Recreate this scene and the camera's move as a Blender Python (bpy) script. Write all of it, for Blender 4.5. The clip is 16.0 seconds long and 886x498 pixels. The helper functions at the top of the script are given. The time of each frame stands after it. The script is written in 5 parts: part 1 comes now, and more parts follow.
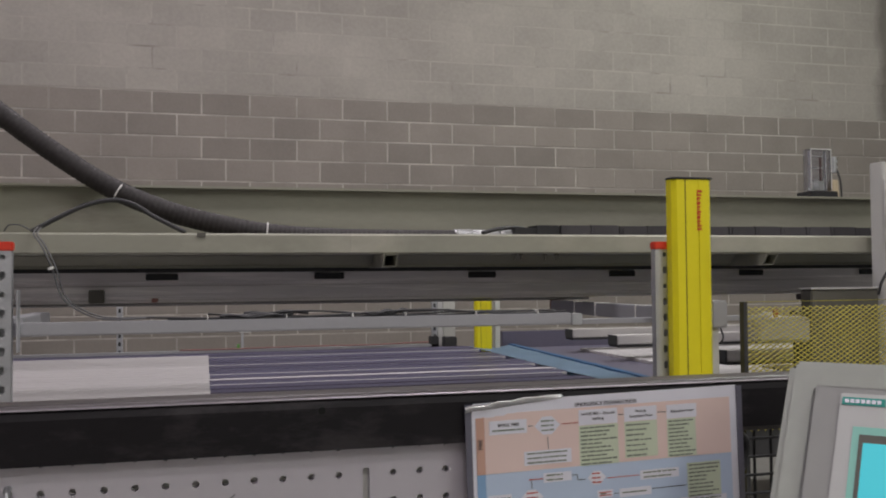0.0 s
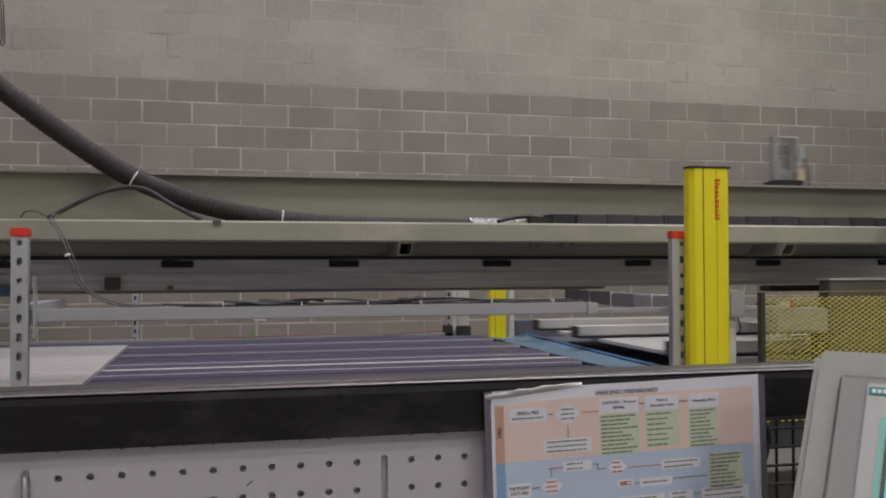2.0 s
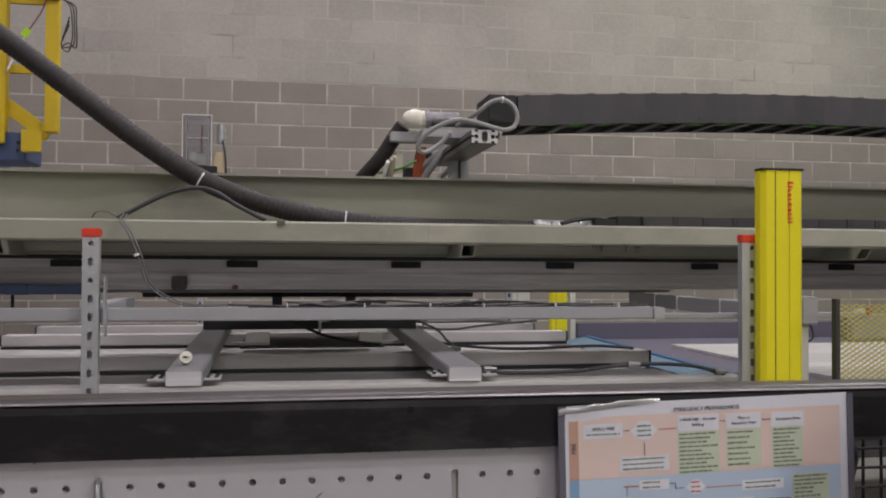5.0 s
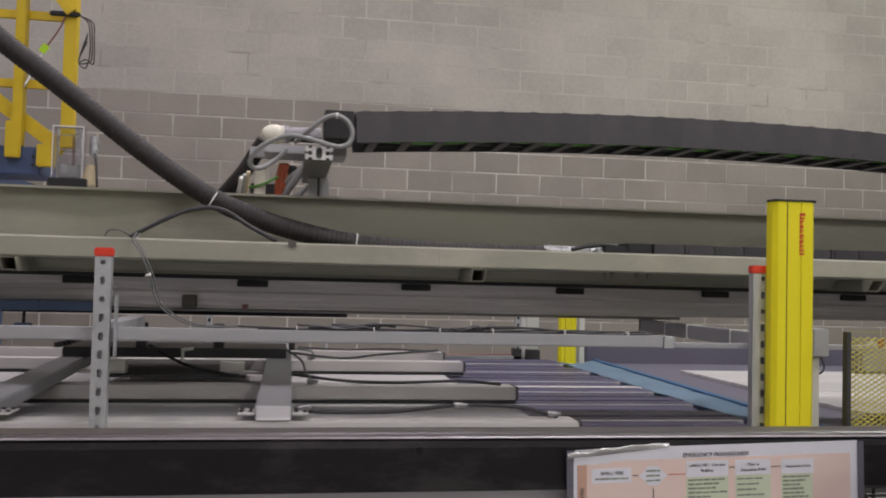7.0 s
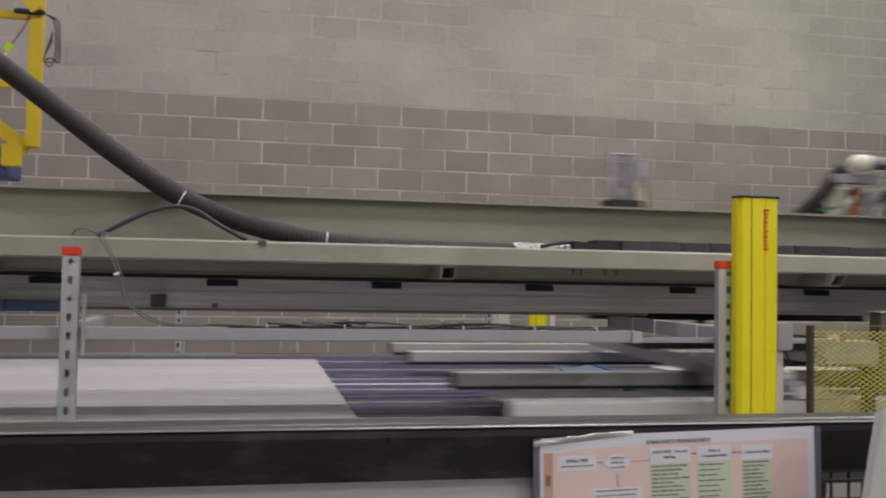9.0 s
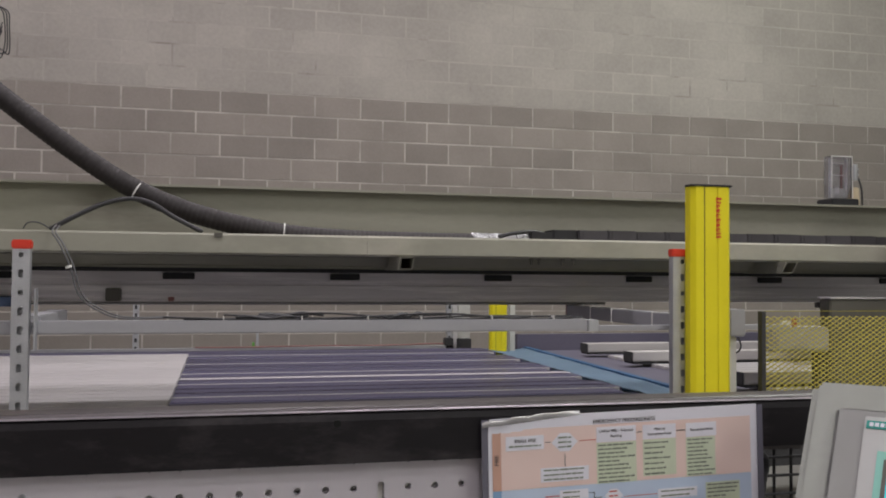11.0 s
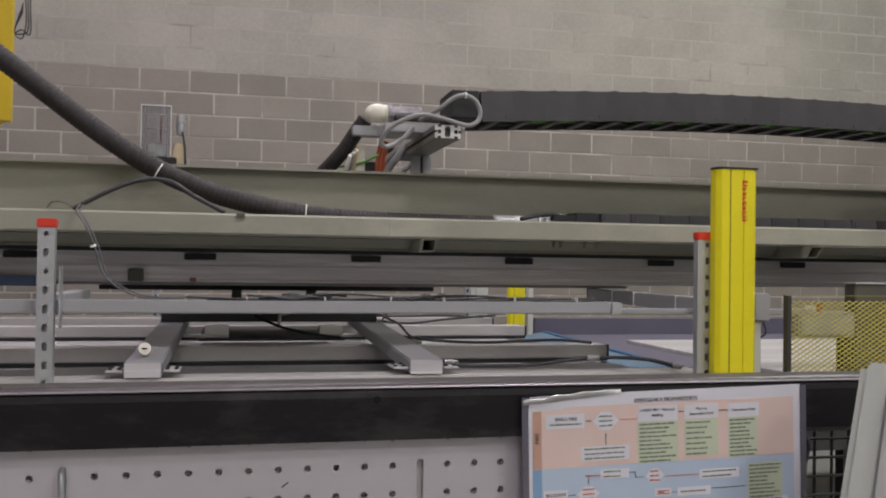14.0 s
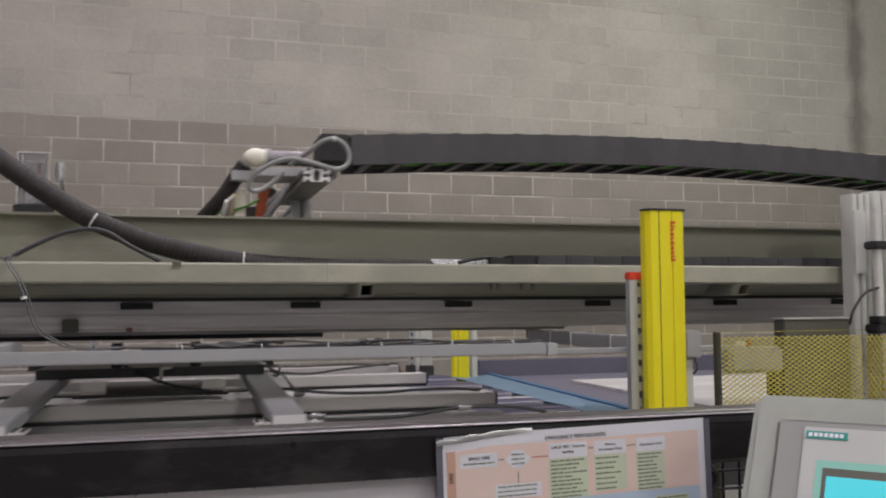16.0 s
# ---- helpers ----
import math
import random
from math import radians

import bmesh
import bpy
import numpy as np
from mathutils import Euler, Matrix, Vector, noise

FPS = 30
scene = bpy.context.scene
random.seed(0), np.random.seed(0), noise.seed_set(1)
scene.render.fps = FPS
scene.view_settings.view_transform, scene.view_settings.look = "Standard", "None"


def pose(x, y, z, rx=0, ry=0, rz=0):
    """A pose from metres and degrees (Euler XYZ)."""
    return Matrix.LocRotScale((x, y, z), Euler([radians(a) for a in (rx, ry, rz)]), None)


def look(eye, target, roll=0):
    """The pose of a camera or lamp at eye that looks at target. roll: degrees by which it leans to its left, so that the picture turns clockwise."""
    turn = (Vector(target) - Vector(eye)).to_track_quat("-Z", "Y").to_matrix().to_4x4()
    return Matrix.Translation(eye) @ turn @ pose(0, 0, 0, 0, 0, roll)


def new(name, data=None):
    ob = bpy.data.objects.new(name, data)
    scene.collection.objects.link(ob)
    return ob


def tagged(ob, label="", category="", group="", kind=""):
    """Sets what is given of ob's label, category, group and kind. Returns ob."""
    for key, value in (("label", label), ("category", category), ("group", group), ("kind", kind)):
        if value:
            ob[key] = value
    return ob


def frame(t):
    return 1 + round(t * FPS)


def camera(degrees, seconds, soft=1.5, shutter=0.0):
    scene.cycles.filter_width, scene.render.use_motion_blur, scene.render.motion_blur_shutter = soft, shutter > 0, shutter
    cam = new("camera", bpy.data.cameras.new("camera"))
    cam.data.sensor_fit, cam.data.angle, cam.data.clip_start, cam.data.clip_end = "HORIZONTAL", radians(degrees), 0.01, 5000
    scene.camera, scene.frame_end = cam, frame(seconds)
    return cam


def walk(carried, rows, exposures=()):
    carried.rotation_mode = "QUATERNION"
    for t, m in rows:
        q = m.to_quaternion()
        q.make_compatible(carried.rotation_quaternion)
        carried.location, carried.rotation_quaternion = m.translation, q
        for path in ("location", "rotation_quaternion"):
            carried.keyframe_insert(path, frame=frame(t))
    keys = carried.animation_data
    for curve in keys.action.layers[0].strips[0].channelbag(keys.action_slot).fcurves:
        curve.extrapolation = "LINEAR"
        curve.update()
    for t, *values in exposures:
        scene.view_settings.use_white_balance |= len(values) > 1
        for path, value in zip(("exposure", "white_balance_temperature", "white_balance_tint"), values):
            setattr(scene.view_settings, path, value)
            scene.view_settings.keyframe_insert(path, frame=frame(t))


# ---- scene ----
cam = camera(52.2, 16.0, soft=1.9, shutter=0.8)
PATH = [
    (0, (-0.308, 0.194, 1.461), (0.202, 2.127, 1.525), -0.5),
    (0.5, (-0.311, 0.199, 1.46), (0.177, 2.138, 1.524), -0.2),
    (1, (-0.314, 0.203, 1.459), (0.17, 2.143, 1.508), 0.1),
    (1.5, (-0.311, 0.205, 1.458), (0.171, 2.145, 1.502), -0.0),
    (2, (-0.311, 0.205, 1.458), (0.17, 2.146, 1.499), -0.2),
    (2.5, (-0.314, 0.204, 1.461), (0.157, 2.147, 1.502), -0.2),
    (3, (-0.313, 0.209, 1.459), (0.126, 2.16, 1.504), -0.6),
    (3.5, (-0.316, 0.217, 1.457), (0.085, 2.177, 1.492), -0.6),
    (4, (-0.319, 0.223, 1.457), (0.052, 2.188, 1.482), -0.5),
    (6.5, (-0.319, 0.227, 1.488), (0.021, 2.196, 1.559), 1.2),
    (7, (-0.322, 0.223, 1.488), (0.01, 2.194, 1.565), 1.4),
    (7.5, (-0.326, 0.222, 1.488), (0.001, 2.193, 1.569), 1.6),
    (8, (-0.332, 0.215, 1.488), (-0.007, 2.187, 1.573), 1.7),
    (8.5, (-0.327, 0.21, 1.484), (0.018, 2.178, 1.569), 1.3),
    (9, (-0.321, 0.21, 1.482), (0.074, 2.17, 1.559), 1.0),
    (9.5, (-0.31, 0.206, 1.478), (0.141, 2.154, 1.545), 1.2),
    (12, (-0.309, 0.201, 1.473), (0.17, 2.142, 1.535), 0.3),
    (12.5, (-0.311, 0.199, 1.473), (0.164, 2.141, 1.532), 0.1),
    (13, (-0.316, 0.197, 1.475), (0.147, 2.141, 1.536), 0.4),
    (13.5, (-0.322, 0.197, 1.474), (0.132, 2.143, 1.542), 0.6),
    (14, (-0.329, 0.219, 1.465), (0.117, 2.169, 1.494), 0.8),
    (14.5, (-0.327, 0.207, 1.468), (0.046, 2.172, 1.488), 0.8),
    (15, (-0.312, 0.196, 1.47), (0.17, 2.137, 1.52), 0.7),
    (15.5, (-0.311, 0.189, 1.469), (0.277, 2.098, 1.558), 0.4),
    (16, (-0.305, 0.182, 1.467), (0.251, 2.1, 1.592), -0.4),
]
STOPS = [(0, -0.2), (1, -0.2), (3, -0.2), (4, -0.06), (6.5, 0.05), (8, 0.14), (9, 0.0), (9.5, -0.04), (12, 0.0), (13.5, 0.0), (14.5, 0.1), (16, 0.08)]
walk(cam, [(t, look(eye, target, roll)) for t, eye, target, roll in PATH], STOPS)

# ---- light ----
world = bpy.data.worlds.new("hall_air")
scene.world = world
world.use_nodes = True
world.node_tree.nodes["Background"].inputs[0].default_value = (0.95, 0.93, 1.0, 1)
world.node_tree.nodes["Background"].inputs[1].default_value = 0.05
PINK, GREENISH = (1.0, 0.916, 0.985), (0.968, 0.990, 0.928)
# unseen, assumed lamps; the last two are added to brighten faces under the beam
LAMPS = [(-4.0, 5.2, 65, PINK), (0.2, 5.0, 83, PINK), (4.4, 5.2, 128, GREENISH), (-3.0, 1.2, 62, PINK), (1.2, 0.6, 90, PINK), (5.2, 1.2, 100, GREENISH), (-1.0, -3.2, 40, PINK), (3.6, -3.2, 65, GREENISH), (-1.0, -6.1, 94, PINK), (3.6, -6.1, 112, GREENISH)]
for lx, ly, watts, tone in LAMPS:
    data = bpy.data.lights.new("high_bay_light", "AREA")
    data.shape, data.size, data.size_y = "RECTANGLE", 1.2, 0.6
    data.energy, data.color = watts, tone
    new("high_bay_light", data).matrix_world = pose(lx, ly, 6.25)
scene.view_settings.exposure = 0.0


# ---- materials ----
def mat(name, color, rough=0.5, metal=0.0, spread=0.12, scale=6.0, grain=0.0, bump=0.0, rand=0.0, stretch=(1, 1, 1), dirt=None, dirt_at=0.6, dirt_scale=1.7, placed=False, streak=None):
    m = bpy.data.materials.new(name)
    m.use_nodes = True
    nt = m.node_tree
    b = nt.nodes["Principled BSDF"]
    n, l = nt.nodes, nt.links
    co = n.new("ShaderNodeTexCoord")
    mp = n.new("ShaderNodeMapping")
    mp.inputs["Scale"].default_value = stretch
    where = n.new("ShaderNodeNewGeometry").outputs["Position"] if placed else co.outputs["Object"]
    l.new(where, mp.inputs[0])
    big = n.new("ShaderNodeTexNoise")
    big.inputs["Scale"].default_value, big.inputs["Detail"].default_value = scale, 5
    fine = n.new("ShaderNodeTexNoise")
    fine.inputs["Scale"].default_value, fine.inputs["Detail"].default_value = scale * 22, 3
    l.new(mp.outputs[0], big.inputs[0]), l.new(mp.outputs[0], fine.inputs[0])
    mixed = n.new("ShaderNodeMath")
    mixed.operation = "MULTIPLY_ADD"
    l.new(fine.outputs[0], mixed.inputs[0])
    mixed.inputs[1].default_value = grain
    l.new(big.outputs[0], mixed.inputs[2])
    ramp = n.new("ShaderNodeMapRange")
    ramp.inputs[1].default_value, ramp.inputs[2].default_value = 0.25 + grain * 0.25, 0.75 + grain * 0.75
    ramp.inputs[3].default_value, ramp.inputs[4].default_value = 1 - spread, 1 + spread
    l.new(mixed.outputs[0], ramp.inputs[0])
    value = ramp.outputs[0]
    if rand:
        info = n.new("ShaderNodeObjectInfo")
        rr = n.new("ShaderNodeMapRange")
        rr.inputs[3].default_value, rr.inputs[4].default_value = 1 - rand, 1 + rand
        l.new(info.outputs["Random"], rr.inputs[0])
        mul = n.new("ShaderNodeMath")
        mul.operation = "MULTIPLY"
        l.new(value, mul.inputs[0]), l.new(rr.outputs[0], mul.inputs[1])
        value = mul.outputs[0]
    tint = n.new("ShaderNodeVectorMath")
    tint.operation = "SCALE"
    tint.inputs[0].default_value = color[:3]
    l.new(value, tint.inputs["Scale"])
    out = tint.outputs[0]
    if dirt:
        spot = n.new("ShaderNodeTexNoise")
        spot.inputs["Scale"].default_value, spot.inputs["Detail"].default_value, spot.inputs["Roughness"].default_value = dirt_scale, 7, 0.65
        l.new(mp.outputs[0], spot.inputs[0])
        edge = n.new("ShaderNodeMapRange")
        edge.inputs[1].default_value, edge.inputs[2].default_value = dirt_at, dirt_at + 0.12
        edge.inputs[4].default_value = 0.75
        l.new(spot.outputs[0], edge.inputs[0])
        mx = n.new("ShaderNodeMix")
        mx.data_type = "RGBA"
        l.new(edge.outputs[0], mx.inputs[0]), l.new(out, mx.inputs[6])
        mx.inputs[7].default_value = (*dirt[:3], 1)
        out = mx.outputs[2]
    if streak:
        # an uneven darker band down the wall, about x = streak
        sep = n.new("ShaderNodeSeparateXYZ")
        l.new(where, sep.inputs[0])
        wob = n.new("ShaderNodeTexNoise")
        wob.inputs["Scale"].default_value, wob.inputs["Detail"].default_value = 2.2, 6
        l.new(where, wob.inputs[0])
        off = n.new("ShaderNodeMath")
        off.operation, off.inputs[1].default_value = "SUBTRACT", streak
        l.new(sep.outputs[0], off.inputs[0])
        wide = n.new("ShaderNodeMath")
        wide.operation = "ABSOLUTE"
        l.new(off.outputs[0], wide.inputs[0])
        add = n.new("ShaderNodeMath")
        add.operation, add.inputs[1].default_value = "MULTIPLY_ADD", 0.34
        l.new(wob.outputs[0], add.inputs[0]), l.new(wide.outputs[0], add.inputs[2])
        soft_edge = n.new("ShaderNodeMapRange")
        soft_edge.inputs[1].default_value, soft_edge.inputs[2].default_value = 0.19, 0.33
        soft_edge.inputs[3].default_value, soft_edge.inputs[4].default_value = 0.6, 0.0
        l.new(add.outputs[0], soft_edge.inputs[0])
        run = n.new("ShaderNodeMix")
        run.data_type = "RGBA"
        l.new(soft_edge.outputs[0], run.inputs[0]), l.new(out, run.inputs[6])
        run.inputs[7].default_value = (0.09, 0.083, 0.07, 1)
        out = run.outputs[2]
    l.new(out, b.inputs["Base Color"])
    rg = n.new("ShaderNodeMapRange")
    rg.inputs[3].default_value, rg.inputs[4].default_value = max(rough - 0.1, 0.03), min(rough + 0.12, 1)
    l.new(big.outputs[0], rg.inputs[0]), l.new(rg.outputs[0], b.inputs["Roughness"])
    b.inputs["Metallic"].default_value = metal
    if bump:
        bp = n.new("ShaderNodeBump")
        bp.inputs["Strength"].default_value, bp.inputs["Distance"].default_value = bump, 0.004
        l.new(mixed.outputs[0], bp.inputs["Height"]), l.new(bp.outputs[0], b.inputs["Normal"])
    return m


STREAK = 6.67
BLOCK = mat("concrete_block", (0.285, 0.255, 0.228), 0.93, spread=0.15, scale=2.6, grain=0.5, bump=0.5, rand=0.10, placed=True)
BLOCK_UP = mat("pale_concrete_block", (0.40, 0.372, 0.335), 0.93, spread=0.19, scale=1.5, grain=0.5, bump=0.45, rand=0.06, dirt=(0.47, 0.44, 0.40), dirt_at=0.62, dirt_scale=1.1, placed=True, streak=STREAK)
MORTAR = mat("pale_mortar", (0.53, 0.49, 0.447), 0.95, spread=0.15, scale=1.1, grain=0.4, bump=0.3, dirt=(0.30, 0.27, 0.24), dirt_at=0.46, dirt_scale=1.2, placed=True)
MORTAR_UP = mat("grey_mortar", (0.435, 0.405, 0.365), 0.95, spread=0.24, scale=1.1, grain=0.4, bump=0.3, dirt=(0.25, 0.225, 0.20), dirt_at=0.55, placed=True, streak=STREAK)
CONCRETE = mat("floor_concrete", (0.27, 0.26, 0.245), 0.6, spread=0.2, scale=1.5, grain=0.4, bump=0.2)
PAINT_WHITE = mat("wall_paint", (0.62, 0.61, 0.57), 0.8, spread=0.08, scale=2)
DECK = mat("ceiling_deck", (0.55, 0.55, 0.54), 0.7, spread=0.1, scale=2)
OLIVE = mat("grey_green_paint", (0.285, 0.28, 0.225), 0.5, spread=0.17, scale=2.2, grain=0.3, dirt=(0.20, 0.19, 0.155), dirt_at=0.60, dirt_scale=2.6, stretch=(0.6, 1, 2))
OLIVE_TUBE = mat("worn_grey_green_paint", (0.33, 0.325, 0.265), 0.42, spread=0.14, scale=2.5, grain=0.3, dirt=(0.44, 0.42, 0.35), dirt_at=0.52, dirt_scale=2.2, stretch=(0.6, 1, 1))
ALU = mat("brushed_aluminium", (0.66, 0.635, 0.655), 0.45, 0.05, spread=0.14, scale=3, grain=0.5, bump=0.08, stretch=(0.25, 1, 6), dirt=(0.95, 0.92, 0.93), dirt_at=0.50, dirt_scale=6)
ALU_CLEAN = mat("extruded_aluminium", (0.66, 0.65, 0.645), 0.36, 0.3, spread=0.08, scale=3, grain=0.4, stretch=(0.4, 1, 4))
ALU_PALE = mat("pale_anodised_profile", (0.62, 0.62, 0.60), 0.42, 0.15, spread=0.07, scale=5, grain=0.3, stretch=(2, 1, 0.3))
VAC_BAR = mat("satin_aluminium_bar", (0.56, 0.54, 0.53), 0.5, 0.05, spread=0.10, scale=5, grain=0.4, stretch=(0.3, 1, 3), dirt=(0.5, 0.48, 0.47), dirt_at=0.62, dirt_scale=4)
DARKER_BAR = mat("darker_aluminium_bar", (0.47, 0.45, 0.44), 0.55, 0.05, spread=0.14, scale=5, grain=0.4, stretch=(0.3, 1, 3), dirt=(0.58, 0.56, 0.55), dirt_at=0.62, dirt_scale=4)
ROD = mat("grey_steel_rod", (0.24, 0.235, 0.24), 0.4, 0.4, spread=0.15, scale=4, grain=0.3)
GALV = mat("galvanised_steel", (0.52, 0.53, 0.55), 0.45, 0.7, spread=0.16, scale=9, grain=0.5)
STEEL_GREY = mat("grey_painted_steel", (0.36, 0.36, 0.38), 0.45, 0.15, spread=0.08, scale=4, grain=0.3, dirt=(0.3, 0.3, 0.3), dirt_at=0.66)
BLACK = mat("black_steel", (0.012, 0.0105, 0.0125), 0.46, 0.0, spread=0.4, scale=4, grain=0.4, dirt=(0.045, 0.040, 0.043), dirt_at=0.52, dirt_scale=13, stretch=(0.55, 1, 1.5))
BLACK_TOP = mat("worn_rail_top", (0.075, 0.066, 0.070), 0.34, 0.4, spread=0.2, scale=5, grain=0.5, stretch=(0.3, 3, 1))
BLACK.node_tree.nodes["Principled BSDF"].inputs["Specular IOR Level"].default_value = 0.2
# pale steel that carries the rail lip's highlight in its colour
EDGE_SHINE = mat("rubbed_steel_highlight", (0.27, 0.245, 0.265), 0.36, 0.5, spread=0.35, scale=3, grain=0.5, stretch=(0.5, 1, 1), dirt=(0.09, 0.08, 0.085), dirt_at=0.56, dirt_scale=3)
PITCH = mat("unlit_hole", (0.003, 0.003, 0.003), 0.9, spread=0.1, scale=9)
RUBBER = mat("black_rubber", (0.022, 0.022, 0.024), 0.7, spread=0.25, scale=8, grain=0.3)
HOOD = mat("dark_grey_hood_paint", (0.10, 0.095, 0.08), 0.5, spread=0.2, scale=4, grain=0.3)
PLATE_DARK = mat("dark_anodised_plate", (0.05, 0.05, 0.052), 0.5, 0.3, spread=0.3, scale=5, grain=0.4)
CHAIN = mat("dark_grey_plastic_chain", (0.054, 0.050, 0.057), 0.55, spread=0.28, scale=7, grain=0.3, rand=0.16)
HOSE = mat("grey_corrugated_hose", (0.021, 0.0165, 0.017), 0.6, spread=0.2, scale=12, grain=0.4)
WIRE = mat("grey_wire_jacket", (0.10, 0.10, 0.105), 0.5, spread=0.15, scale=9)
CABLE = mat("black_cable_jacket", (0.03, 0.03, 0.033), 0.5, spread=0.2, scale=9)
CONDUIT = mat("grey_conduit_plastic", (0.30, 0.30, 0.30), 0.5, spread=0.12, scale=9)
TIE = mat("white_nylon", (0.75, 0.74, 0.71), 0.5, spread=0.08, scale=9)
FILM = mat("film_wrapped_grey", (0.30, 0.285, 0.31), 0.13, spread=0.5, scale=30, bump=1.0)
FOIL = mat("crinkled_foil", (0.36, 0.36, 0.37), 0.38, 0.7, spread=0.2, scale=40, bump=0.6)
YELLOW = mat("yellow_powder_coat", (0.80, 0.70, 0.012), 0.42, spread=0.06, scale=5, grain=0.3, dirt=(0.6, 0.5, 0.03), dirt_at=0.66)
YELLOW_OLD = mat("yellow_rail_paint", (0.66, 0.47, 0.015), 0.45, spread=0.12, scale=4, grain=0.3, dirt=(0.4, 0.27, 0.03), dirt_at=0.64)
YELLOW_MESH = mat("yellow_mesh_paint", (0.36, 0.31, 0.03), 0.5, spread=0.2, scale=8, dirt=(0.30, 0.26, 0.04), dirt_at=0.6, dirt_scale=6)
SEAM = mat("dark_seam", (0.12, 0.10, 0.01), 0.6, spread=0.1, scale=6)
RED = mat("red_plastic_cap", (0.68, 0.045, 0.02), 0.45, spread=0.08, scale=9)
RED_DULL = mat("faded_red_tube", (0.25, 0.11, 0.10), 0.6, spread=0.15, scale=9)
RED_MARK = mat("red_print", (0.62, 0.06, 0.02), 0.6, spread=0.05, scale=9)
ORANGE = mat("orange_cable_jacket", (0.33, 0.075, 0.03), 0.5, spread=0.15, scale=9)
GREEN = mat("green_wire", (0.10, 0.32, 0.05), 0.3, spread=0.1, scale=9)
LIME = mat("lime_tag", (0.45, 0.75, 0.02), 0.6, spread=0.05, scale=9)
BLUE = mat("blue_machine_paint", (0.060, 0.092, 0.19), 0.45, spread=0.15, scale=4, grain=0.3)
BLUE_PALE = mat("worn_blue_paint", (0.085, 0.135, 0.255), 0.5, spread=0.2, scale=7, grain=0.4, dirt=(0.14, 0.17, 0.24), dirt_at=0.6, dirt_scale=5)
BLUE_SKY = mat("light_blue_fabric", (0.27, 0.39, 0.52), 0.85, spread=0.10, scale=6, grain=0.5, bump=0.3)
BLUE_EDGE = mat("blue_edge_tape", (0.035, 0.115, 0.24), 0.6, spread=0.15, scale=6)
PURPLE = mat("violet_grey_belt", (0.062, 0.056, 0.118), 0.42, spread=0.2, scale=3, grain=0.4, stretch=(0.2, 2, 1), rand=0.14)
# aluminium darkened for the shade under the cross extrusion
ALU_SHADED = mat("shaded_extrusion", (0.17, 0.165, 0.155), 0.45, 0.2, spread=0.2, scale=6, grain=0.4, stretch=(4, 0.4, 4))
PURPLE_FLAT = mat("violet_grey_table", (0.125, 0.116, 0.16), 0.55, spread=0.10, scale=2, grain=0.4)
WHITE_SHEET = mat("white_panel_board", (0.46, 0.44, 0.445), 0.5, spread=0.22, scale=5, grain=0.4, stretch=(0.15, 6, 1), rand=0.10)
WHITE_PAINT = mat("white_enamel", (0.52, 0.49, 0.53), 0.4, spread=0.05, scale=3, grain=0.2, dirt=(0.45, 0.43, 0.42), dirt_at=0.68, dirt_scale=4)
OFFWHITE = mat("ivory_plastic", (0.78, 0.74, 0.64), 0.4, spread=0.08, scale=9)
TAN = mat("tan_cable_wrap", (0.55, 0.45, 0.30), 0.6, spread=0.15, scale=12)
CREAM = mat("cream_machine_cover", (0.6, 0.6, 0.56), 0.5, spread=0.08, scale=4)
HMI_GREY = mat("grey_green_enclosure_paint", (0.32, 0.335, 0.30), 0.36, spread=0.04, scale=60, grain=0.3, bump=0.15)
HMI_FACE = mat("light_grey_plastic", (0.48, 0.485, 0.475), 0.5, spread=0.03, scale=30)
HMI_EDGE = mat("mid_grey_plastic", (0.285, 0.285, 0.275), 0.5, spread=0.03, scale=30)
TEAL = mat("teal_label", (0.02, 0.28, 0.24), 0.5, spread=0.03, scale=20)
TEAL_PALE = mat("pale_teal_print", (0.25, 0.55, 0.47), 0.5, spread=0.03, scale=20)
PAPER = mat("white_paper", (0.77, 0.76, 0.84), 0.35, spread=0.03, scale=8)
PAPER_PINK = mat("salmon_print", (0.80, 0.62, 0.575), 0.4, spread=0.03, scale=8)
PAPER_ROSE = mat("dark_salmon_print", (0.60, 0.36, 0.28), 0.4, spread=0.03, scale=8)
PAPER_BLUE = mat("pale_blue_print", (0.52, 0.62, 0.78), 0.4, spread=0.03, scale=8)
PAPER_DEEP = mat("mid_blue_print", (0.24, 0.40, 0.62), 0.4, spread=0.03, scale=8)
PAPER_GREEN = mat("pale_green_print", (0.62, 0.68, 0.52), 0.4, spread=0.03, scale=8)
INK = mat("black_ink", (0.06, 0.055, 0.06), 0.5, spread=0.05, scale=9)
INK_GREEN = mat("grey_green_ink", (0.22, 0.25, 0.20), 0.5, spread=0.05, scale=9)
INK_RED = mat("red_ink", (0.55, 0.12, 0.10), 0.5, spread=0.05, scale=9)
CURL = mat("curled_clear_film", (0.40, 0.39, 0.40), 0.2, 0.4, spread=0.3, scale=18, bump=0.5)
SLEEVE = mat("clear_sleeve_edge", (0.13, 0.125, 0.16), 0.15, spread=0.1, scale=20)


def glow(name, color, strength):
    m = bpy.data.materials.new(name)
    m.use_nodes = True
    b = m.node_tree.nodes["Principled BSDF"]
    b.inputs["Base Color"].default_value = (*color, 1)
    b.inputs["Emission Color"].default_value = (*color, 1)
    b.inputs["Emission Strength"].default_value = strength
    return m


SCREEN = glow("lit_screen", (0.055, 0.52, 0.60), 0.42)
LENS = glow("lamp_lens", (1.0, 0.97, 0.9), 4.0)


